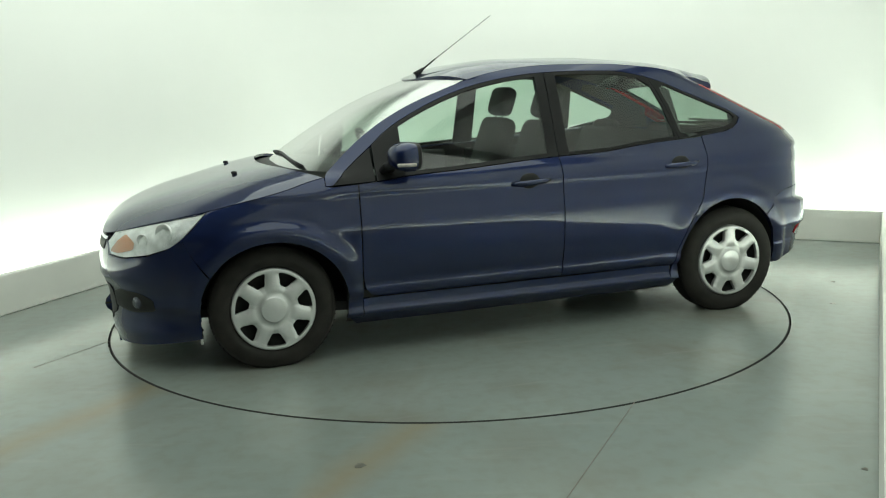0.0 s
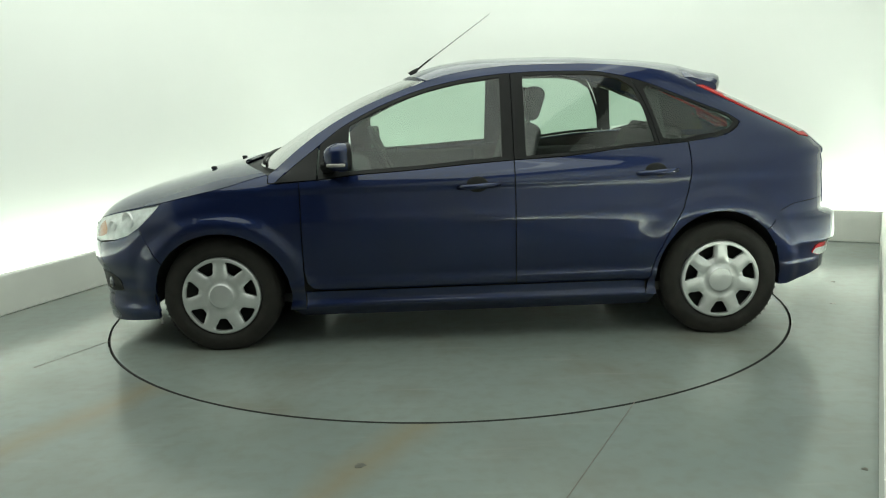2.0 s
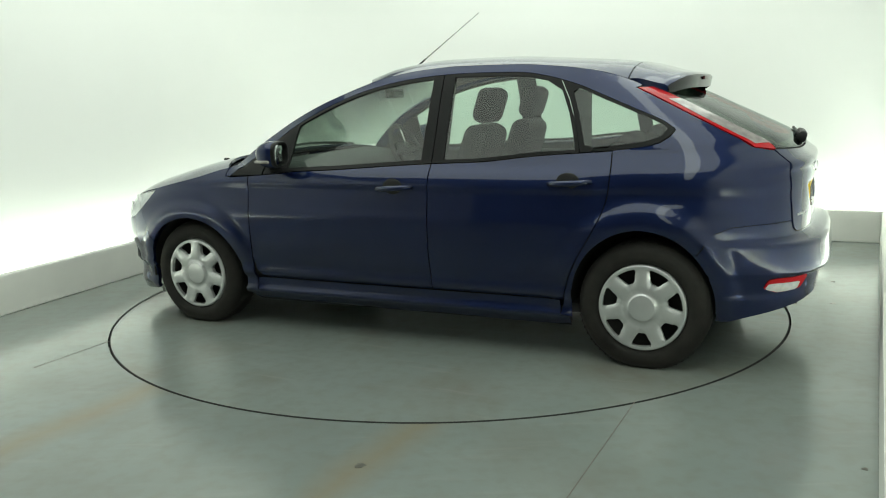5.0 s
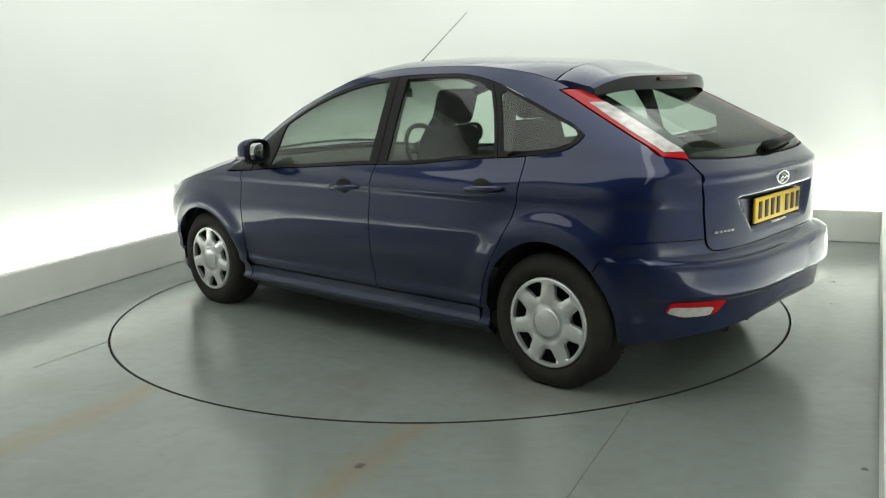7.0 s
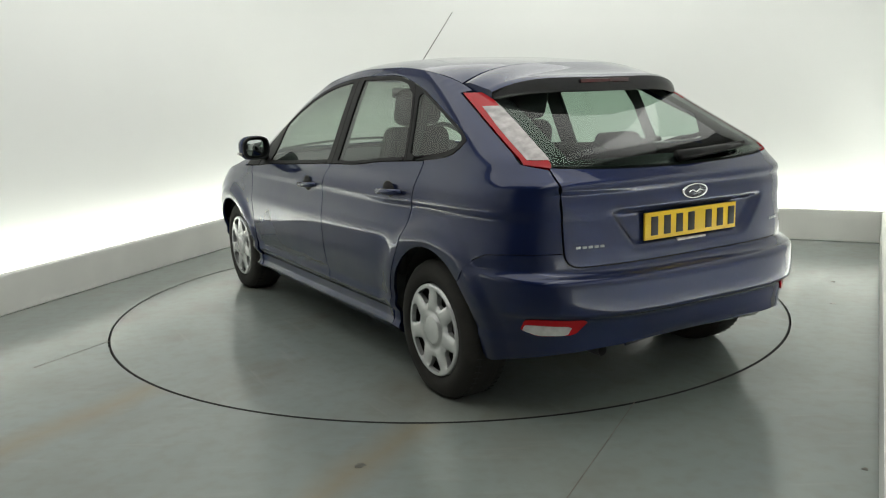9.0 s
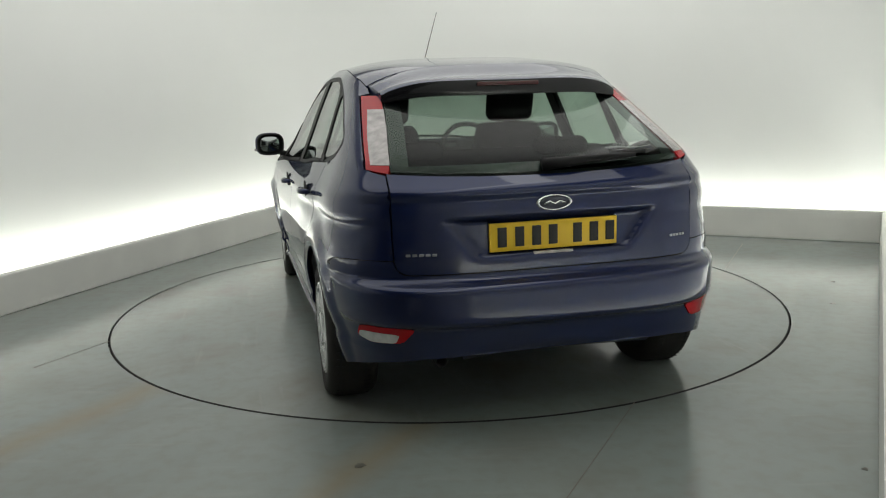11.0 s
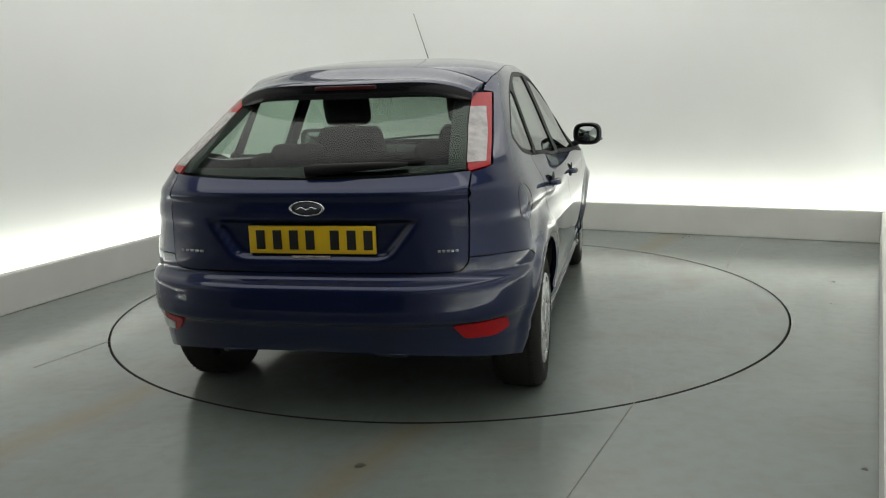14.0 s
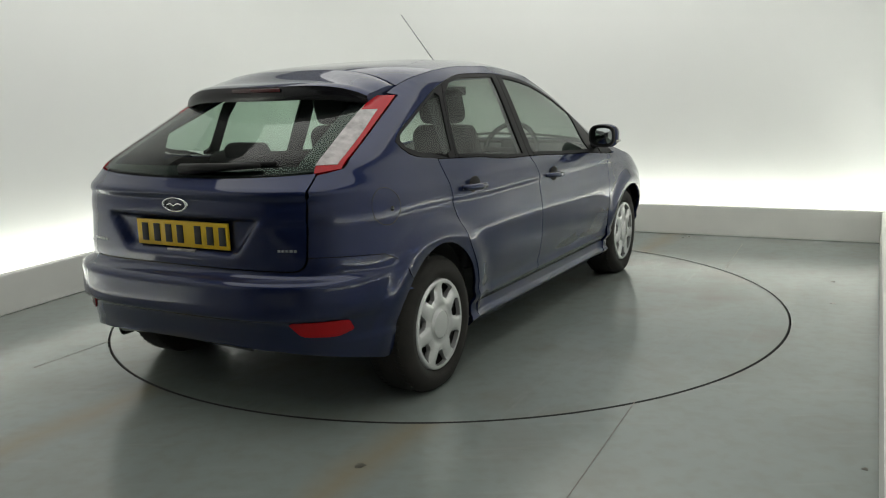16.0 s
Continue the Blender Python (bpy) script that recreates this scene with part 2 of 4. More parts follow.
def offset_room(d):
    """The room's outline, moved outwards by d."""
    lines = []
    for i in range(4):
        a, b = ROOM[i], ROOM[(i + 1) % 4]
        t = (b - a).normalized()
        n = Vector((-t.y, t.x))
        if n.dot((a + b) / 2 - sum(ROOM, Vector((0, 0))) / 4) < 0:
            n = -n
        lines.append((a + n * d, t))
    res = []
    for i in range(4):
        (p, t), (q, s) = lines[i - 1], lines[i]
        det = t.x * -s.y + s.x * t.y
        k = ((q.x - p.x) * -s.y + s.x * (q.y - p.y)) / det
        res.append(p + t * k)
    return res


def prism(pts, z0, z1, bevel=0.0):
    bm = bmesh.new()
    lo = [bm.verts.new((*p, z0)) for p in pts]
    hi = [bm.verts.new((*p, z1)) for p in pts]
    n = len(pts)
    bm.faces.new(lo[::-1])
    bm.faces.new(hi)
    for i in range(n):
        bm.faces.new((lo[i], lo[(i + 1) % n], hi[(i + 1) % n], hi[i]))
    bmesh.ops.recalc_face_normals(bm, faces=bm.faces[:])
    if bevel:
        bmesh.ops.bevel(bm, geom=bm.edges[:], offset=bevel, segments=2, affect="EDGES")
    return bm


def build_room():
    inner, kerb_out = offset_room(0), offset_room(KERB_T)
    names = ["north", "east", "south", "west"]
    for i in range(4):
        j = (i + 1) % 4
        kerb = mesh_object(f"kerb_{names[i]}", prism([inner[i], inner[j], kerb_out[j], kerb_out[i]], 0, KERB_H, 0.006), KERB_WHITE, False)
        tagged(kerb, "low white painted kerb hiding the cove lighting", "kerb", kind="structure")
    wall_in, wall_out = offset_room(KERB_T + TRENCH), offset_room(KERB_T + TRENCH + 0.15)
    # unseen wall added behind the camera so the car's paint mirrors something dark
    tagged(mesh_object("unseen_south_wall", prism([inner[2], inner[3], kerb_out[3], kerb_out[2]], KERB_H + 0.004, CEILING_H - 0.01), DARK_REFLECTION_WALL, False),
           "unseen dark wall added behind the camera to darken reflections", "wall", kind="structure")
    # the walls run into each other in wide curves
    def rounded(pts, radii):
        res = []
        for i in range(4):
            p, a, b = pts[i], (pts[i - 1] - pts[i]).normalized(), (pts[(i + 1) % 4] - pts[i]).normalized()
            half = a.angle(b) / 2
            d = radii[i] / math.tan(half)
            for k in range(17):
                t = k / 16
                q, r = p + a * d, p + b * d
                res.append(q * (1 - t) ** 2 + p * 2 * t * (1 - t) + r * t * t)
        return res
    ri, ro = rounded(wall_in, (1.1, 0.45, 0.45, 0.45)), rounded(wall_out, (1.1, 0.45, 0.45, 0.45))
    bm = bmesh.new()
    n = len(ri)
    rows = [[bm.verts.new((*p, z)) for p in pts] for pts, z in ((ri, -0.2), (ri, CEILING_H + 0.1), (ro, CEILING_H + 0.1), (ro, -0.2))]
    for k in range(4):
        for i in range(n):
            bm.faces.new((rows[k][i], rows[k][(i + 1) % n], rows[(k + 1) % 4][(i + 1) % n], rows[(k + 1) % 4][i]))
    bmesh.ops.recalc_face_normals(bm, faces=bm.faces[:])
    for e in bm.edges:
        e.smooth = abs(e.verts[0].co.z - e.verts[1].co.z) > 0.01
    tagged(mesh_object("wall_north", bm, WALL_WHITE), "plain white curved studio wall lit from below", "wall", kind="structure")
    # floor with the round opening of the turntable
    bm = bmesh.new()
    outer = [bm.verts.new((*p, 0)) for p in offset_room(KERB_T + TRENCH + 0.02)]
    ring = [bm.verts.new((math.cos(k * math.tau / 192) * (TABLE_RADIUS + 0.005), math.sin(k * math.tau / 192) * (TABLE_RADIUS + 0.005), 0)) for k in range(192)]
    edges = [bm.edges.new((outer[i], outer[(i + 1) % 4])) for i in range(4)]
    edges += [bm.edges.new((ring[i], ring[(i + 1) % 192])) for i in range(192)]
    bmesh.ops.triangle_fill(bm, use_beauty=True, edges=edges)
    for f in list(bm.faces):
        c = f.calc_center_median()
        if c.x ** 2 + c.y ** 2 < (TABLE_RADIUS * 0.97) ** 2 and all(v in ring for v in f.verts):
            bm.faces.remove(f)
    for f in bm.faces:
        f.normal_update()
        if f.normal.z < 0:
            f.normal_flip()
    rim = [e for e in bm.edges if e.is_boundary and all(v in ring for v in e.verts)]
    made = bmesh.ops.extrude_edge_only(bm, edges=rim)["geom"]
    for v in made:
        if isinstance(v, bmesh.types.BMVert):
            v.co.z = -0.06
    tagged(mesh_object("floor", bm, FLOOR, False), "glossy grey-green painted floor with brown stains", "floor", kind="structure")
    pit = prism([Vector((math.cos(k * math.tau / 64) * 2.2, math.sin(k * math.tau / 64) * 2.2)) for k in range(64)], -0.09, -0.06)
    tagged(mesh_object("ground", pit, GAP_DARK, False), "dark pit under the turntable", "pit", kind="structure")
    ceil = mesh_object("ceiling", prism(wall_in, CEILING_H, CEILING_H + 0.1), CEILING_GREY, False)
    tagged(ceil, "plain grey ceiling", "ceiling", kind="structure")
    # light strips in the trench behind the kerbs
    a, b = offset_room(KERB_T + 0.08), offset_room(KERB_T + 0.13)
    # the strips run along the far wall and the two long walls, and stop before the camera
    for i, t0, t1 in ((0, 0.01, 0.99), (1, 0.01, 0.62), (3, 0.36, 0.99)):
        j = (i + 1) % 4
        strip = mesh_object("cove_light", prism([a[i].lerp(a[j], t0), a[i].lerp(a[j], t1), b[i].lerp(b[j], t1), b[i].lerp(b[j], t0)], 0.06, 0.12), TUBE, False)
        tagged(strip, "white light strip hidden behind the kerb", "light", "cove lights")


build_room()
# wall-washing strips under the dark ceiling, turned towards the far wall and the two long ones
# the strips are unseen, assumed from the evenly bright walls
wash, wash_out = offset_room(-0.8), offset_room(0.3)
for i, t0, t1 in ((0, 0.0, 1.0), (1, 0.02, 0.98), (3, 0.02, 1.0)):
    p, q = wash[i].lerp(wash[(i + 1) % 4], t0), wash[i].lerp(wash[(i + 1) % 4], t1)
    c, along = (p + q) / 2, (q - p).to_3d().normalized()
    outward = Vector((-along.y, along.x, 0))
    if outward.dot(wash_out[i].to_3d() - wash[i].to_3d()) < 0:
        outward = -outward
    back = (Vector((0, 0, WASH_DROP)) - outward).normalized()
    side_way = along.cross(back)
    m = Matrix((side_way, along, back)).transposed().to_4x4()
    lamp("ceiling_strip", 0.7, (q - p).length, WASH_POWER * (q - p).length, Matrix.Translation((c.x, c.y, CEILING_H - 0.15)) @ m, (1.0, 1.0, 0.96), 165)
# broad unseen fill lamp added to lift the floor and even out the walls
lamp("ceiling_fill", 4.4, 7.0, 128, Matrix.Translation((-0.1, -0.3, CEILING_H - 0.03)) @ pose(0, 0, 0, 0, 0, -25), (1.0, 1.0, 0.96), 170)


def seam(a, b, width=0.006):
    a, b = Vector(a), Vector(b)
    t = (b - a).normalized()
    n = Vector((-t.y, t.x)) * width / 2
    ob = mesh_object("floor_seam", prism([a - n, b - n, b + n, a + n], -0.002, 0.0012), SEAM, False)
    return tagged(ob, "thin dark joint line in the painted floor", "floor joint", "floor joints", "structure")


SEAM = material("floor_joint", (0.12, 0.10, 0.08), 0.6, 0, 0, 6, 0.4)
seam((-1.905, -0.735), (-2.12, -1.17), 0.0028)
seam((0.789, -1.86), (0.0, -3.45), 0.0026)
seam((1.985, 0.60), (2.44, 1.53), 0.003)


def blotch(x, y, size, seed):
    """A dried spill, thin and uneven in outline."""
    rnd = random.Random(seed)
    pts = [Vector((x + math.cos(k * math.tau / 14) * size * rnd.uniform(0.5, 1.1), y + math.sin(k * math.tau / 14) * size * rnd.uniform(0.5, 1.2))) for k in range(14)]
    ob = mesh_object("floor_stain", prism(pts, -0.002, 0.0011), STAIN, False)
    return tagged(ob, "small dark dried stain on the painted floor", "floor stain", "floor stains", "structure")


STAIN = material("dried_stain", (0.075, 0.072, 0.055), 0.5, 0, 0, 30, 0.4)
for k, (x, y, size) in enumerate(((-0.336, -2.415, 0.022), (1.42, -2.56, 0.014), (0.79, -2.95, 0.008), (-0.95, -2.72, 0.012), (2.55, 0.15, 0.016), (2.3, -0.4, 0.02))):
    blotch(x, y, size, k)


def build_turntable():
    t = thing("turntable", "round flush turntable painted like the floor", "turntable")
    bm = bmesh.new()
    n = 192
    profile = [(0.0, 0.0), (TABLE_RADIUS - 0.007, 0.0), (TABLE_RADIUS - 0.005, -0.002), (TABLE_RADIUS - 0.005, -0.05)]
    rings = [[bm.verts.new((math.cos(k * math.tau / n) * r, math.sin(k * math.tau / n) * r, z)) for k in range(n)] for r, z in profile[1:]]
    bm.faces.new(rings[0])
    for i in range(2):
        for k in range(n):
            bm.faces.new((rings[i][k], rings[i + 1][k], rings[i + 1][(k + 1) % n], rings[i][(k + 1) % n]))
    bmesh.ops.recalc_face_normals(bm, faces=bm.faces[:])
    part("disc", bm, DISC_FLOOR, t, smooth=False)
    bm = bmesh.new()
    loops = [[bm.verts.new((math.cos(k * math.tau / n) * r, math.sin(k * math.tau / n) * r, z)) for k in range(n)]
             for r, z in ((TABLE_RADIUS - 0.009, 0.0012), (TABLE_RADIUS - 0.004, 0.0005), (TABLE_RADIUS - 0.003, -0.05))]
    for i in range(2):
        for k in range(n):
            bm.faces.new((loops[i][k], loops[i + 1][k], loops[i + 1][(k + 1) % n], loops[i][(k + 1) % n]))
    part("edge_strip", bm, GAP_DARK, t, "black rubber edge strip round the disc")
    return t


turntable = build_turntable()

# ---- the car's surfaces: x forward, y to its left, z up ----
WIDTH = spline([0.12, 0.155, 0.18, 0.21, 0.232, 0.256, 0.30, 0.325, 0.355, 0.372, 0.43, 0.53, 0.62, 0.66, 0.688, 0.715, 0.76, 0.80, 0.83, 0.842, 0.872, 0.91, 0.95, 1.0, 1.1, 1.2, 1.3, 1.4, 1.46],
               [0.72, 0.775, 0.808, 0.840, 0.857, 0.841, 0.842, 0.864, 0.8735, 0.8695, 0.883, 0.899, 0.903, 0.904, 0.9025, 0.8975, 0.892, 0.887, 0.884, 0.888, 0.881, 0.864, 0.833, 0.806, 0.763, 0.722, 0.678, 0.628, 0.575])
TAIL = spline([0.12, 0.19, 0.28, 0.365, 0.448, 0.468, 0.56, 0.592, 0.606, 0.612, 0.6175, 0.628, 0.70, 0.885, 0.922, 0.938, 0.955, 0.975, 1.0, 1.05, 1.1, 1.2, 1.3, 1.36, 1.44],
              [-1.78, -1.84, -1.985, -2.055, -2.068, -2.106, -2.097, -2.093, -2.083, -2.068, -2.035, -2.0115, -2.010, -2.008, -2.003, -2.013, -2.010, -1.986, -1.955, -1.90, -1.80, -1.59, -1.38, -1.25, -1.06])
TAIL_N = spline([0.2, 0.9, 1.05, 1.4], [3.6, 3.6, 4.2, 4.2])
TAIL_0 = spline([0.2, 0.92, 1.05, 1.42], [-1.30, -1.28, -1.20, -0.85])
NOSE = spline([0.08, 0.12, 0.16, 0.20, 0.245, 0.275, 0.30, 0.40, 0.43, 0.47, 0.59, 0.66, 0.72, 0.80, 0.92],
              [1.95, 2.06, 2.13, 2.16, 2.148, 2.118, 2.108, 2.118, 2.132, 2.15, 2.135, 2.115, 2.06, 1.95, 1.75])
SCREEN_X = spline([0.92, 0.96, 1.05, 1.15, 1.25, 1.33, 1.385, 1.42, 1.46], [1.22, 1.17, 1.04, 0.88, 0.70, 0.52, 0.36, 0.25, 0.10])
WING_TOP = spline([0.8, 1.03, 1.26, 1.45, 1.60, 1.75, 1.90, 2.03, 2.12], [0.945, 0.925, 0.868, 0.828, 0.795, 0.765, 0.73, 0.69, 0.655])
BONNET_MID = spline([1.0, 1.13, 1.281, 1.456, 1.633, 1.809, 1.988, 2.05, 2.12], [0.995, 0.982, 0.958, 0.921, 0.876, 0.832, 0.768, 0.732, 0.675])
RAIL = spline([-1.27, -1.2, -1.05, -0.85, -0.6, -0.3, -0.1, 0.08, 0.23, 0.38, 0.54, 0.69, 0.85, 1.03],
              [1.315, 1.345, 1.392, 1.423, 1.441, 1.443, 1.431, 1.405, 1.367, 1.317, 1.255, 1.180, 1.075, 0.925])
ROOF_MID = spline([-1.42, -1.331, -1.144, -0.8, -0.457, -0.116, 0.124, 0.25, 0.36], [1.375, 1.403, 1.442, 1.474, 1.494, 1.493, 1.468, 1.432, 1.388])
BELT = spline([1.03, 0.77, 0.577, 0.397, -0.205, -0.5, -0.8, -1.1, -1.155, -1.32], [0.878, 0.893, 0.912, 0.92, 0.957, 0.969, 1.0, 1.018, 1.022, 1.042])
WIN_TOP = spline([-1.435, -1.40, -1.25, -1.10, -0.95, -0.80, -0.655, -0.39, -0.24, -0.06, 0.084, 0.232, 0.382, 0.532, 0.684, 0.777, 0.93, 1.0],
                 [1.120, 1.146, 1.212, 1.275, 1.337, 1.380, 1.403, 1.408, 1.404, 1.389, 1.367, 1.333, 1.283, 1.218, 1.134, 1.061, 0.945, 0.885])
ARCH_F, ARCH_R = (1.305, 0.300, 0.360, 0.338), (-1.310, 0.300, 0.335, 0.366)


def flare(x, z):
    """The wings swell round the wheel openings."""
    s = 0.0
    for (cx, cz, rx, rz), out, reach in ((ARCH_F, 0.022, 1.34), (ARCH_R, 0.020, 1.38)):
        r = math.hypot((x - cx) / rx, (z - cz) / rz)
        s += out * smooth01((reach - r) / 0.20) * (1 - 0.25 * smooth01((1.08 - r) / 0.08)) * smooth01((z - 0.12) / 0.2)
    return s


def taper(x, z):
    """The car is a little wider over its front wheels than over the rear ones."""
    return 0.026 * min(max(x / 1.3, -1.1), 1.0) * (1 - 0.75 * smooth01((z - 0.9) / 0.15)) - 0.006 * (x / 1.3) ** 2 * smooth01((0.9 - z) / 0.3) \
        - 0.020 * smooth01((z - 0.93) / 0.1) * smooth01((-x - 0.7) / 0.5) - 0.028 * math.exp(-((z - 0.85) / 0.09) ** 2) * smooth01((-x - 0.85) / 0.45) \
        - 0.016 * smooth01((-x - 0.7) / 0.5) * smooth01((z - 0.2) / 0.15) * smooth01((0.9 - z) / 0.2)


PILLAR_X = spline([0.885, 0.945, 1.061, 1.134, 1.218, 1.283, 1.333, 1.367, 1.389], [1.0, 0.93, 0.777, 0.684, 0.532, 0.382, 0.232, 0.084, -0.06])


def Y(x, z):
    """Half the car's width at x and z."""
    w = WIDTH(z) + taper(x, z)
    if z < 0.93 and x > 1.15:
        f = min((x - 1.15) / (NOSE(z) - 1.15), 1.0)
        w *= (1 - f ** 3.3) ** (1 / 3.3)
    elif z >= 0.93 and x > SCREEN_X(z) - 0.65:
        # past the windows the pillars run on flat
        xp = max(min(x, PILLAR_X(min(max(z, 0.885), 1.389))), SCREEN_X(z) - 0.65)
        f = min((xp - SCREEN_X(z) + 0.65) / 0.65, 0.98)
        slope = f ** 3.3 * (1 - f ** 4.3) ** (1 / 4.3 - 1) / 0.65
        w *= (1 - f ** 4.3) ** (1 / 4.3) - (x - xp) * slope
    elif x < TAIL_0(z):
        f = min((TAIL_0(z) - x) / (TAIL_0(z) - TAIL(z)), 1.0)
        w *= (1 - f ** TAIL_N(z)) ** (1 / TAIL_N(z))
    if x > 0.9 and z < 1.0:
        w -= 0.022 * max(0.0, (z - WING_TOP(x) + 0.12) / 0.12) ** 2 * smooth01((x - 0.9) / 0.2)
    return w + flare(x, z)


def XR(y, z):
    f = min(abs(y) / (WIDTH(z) + taper(-1.43, z)), 0.9995)
    n = TAIL_N(z)
    return TAIL_0(z) - (TAIL_0(z) - TAIL(z)) * (1 - f ** n) ** (1 / n)


def XF(y, z):
    if z < 0.93:
        f = min(abs(y) / (WIDTH(z) + taper(1.3, z)), 0.9995)
        return 1.15 + (NOSE(z) - 1.15) * (1 - f ** 3.3) ** (1 / 3.3)
    f = min(abs(y) / WIDTH(z), 0.9995)
    return SCREEN_X(z) - 0.65 + 0.65 * (1 - f ** 4.3) ** (1 / 4.3)


def side(s, inset=0.0):
    return lambda x, z: Vector((x, s * (Y(x, z) - inset), z))


def rear(inset=0.0):
    return lambda y, z: Vector((XR(y, z) + inset, y, z))


def front(inset=0.0):
    return lambda y, z: Vector((XF(y, z) - inset, y, z))


def arch(spec, a0, a1, n=26, grow=0.0):
    cx, cz, rx, rz = spec
    return [(cx + (rx + grow) * math.cos(radians(a0 + (a1 - a0) * k / n)), cz + (rz + grow) * math.sin(radians(a0 + (a1 - a0) * k / n))) for k in range(n + 1)]


def run(f, a, b, n=14, dz=0.0):
    return [(a + (b - a) * k / n, f(a + (b - a) * k / n) + dz) for k in range(n + 1)]


DOOR_REAR = [(-0.935, 0.305), (-0.965, 0.42), (-1.02, 0.54), (-1.075, 0.635), (-1.12, 0.73), (-1.148, 0.83), (-1.155, 0.93), (-1.152, 1.018)]
LAMP_OUT = spline([1.035, 1.10, 1.2, 1.318], [0.682, 0.668, 0.642, 0.608])
LAMP_IN = spline([1.02, 1.10, 1.2, 1.318], [0.606, 0.585, 0.556, 0.53])


def curve_between(pts, n=4):
    """Catmull-Rom through the points."""
    out = []
    for i in range(len(pts) - 1):
        p0, p1, p2, p3 = (Vector(pts[max(i - 1, 0)]), Vector(pts[i]), Vector(pts[i + 1]), Vector(pts[min(i + 2, len(pts) - 1)]))
        for k in range(n):
            t = k / n
            out.append(tuple(0.5 * (2 * p1 + (p2 - p0) * t + (2 * p0 - 5 * p1 + 4 * p2 - p3) * t * t + (3 * p1 - p0 - 3 * p2 + p3) * t ** 3)))
    out.append(tuple(pts[-1]))
    return out


car = thing("car", "dark blue metallic five-door hatchback with silver wheel covers", "car")


def pod(rows, ry, rz, n=3.0, sides=40):
    """Rings of a rounded oblong along x, each scaled."""
    bm = bmesh.new()
    rings = []
    for x, k in rows:
        ring = []
        for i in range(sides):
            a = math.tau * i / sides
            c, d = math.cos(a), math.sin(a)
            q = (abs(c) ** n + abs(d) ** n) ** (-1 / n)
            ring.append(bm.verts.new((x, ry * k * q * c, rz * k * q * d)))
        rings.append(ring)
    for p, q in zip(rings, rings[1:]):
        for i in range(sides):
            bm.faces.new((p[i], p[(i + 1) % sides], q[(i + 1) % sides], q[i]))
    bmesh.ops.remove_doubles(bm, verts=bm.verts[:], dist=1e-5)
    bmesh.ops.recalc_face_normals(bm, faces=bm.faces[:])
    return bm


def soften(pts, n=2, k=0.88):
    """Rounds the corners of a closed outline."""
    for _ in range(n):
        pts = [q for a, b in zip(pts, pts[1:] + pts[:1]) for q in ((a[0] * k + b[0] * (1 - k), a[1] * k + b[1] * (1 - k)), (a[0] * (1 - k) + b[0] * k, a[1] * (1 - k) + b[1] * k))]
    return pts


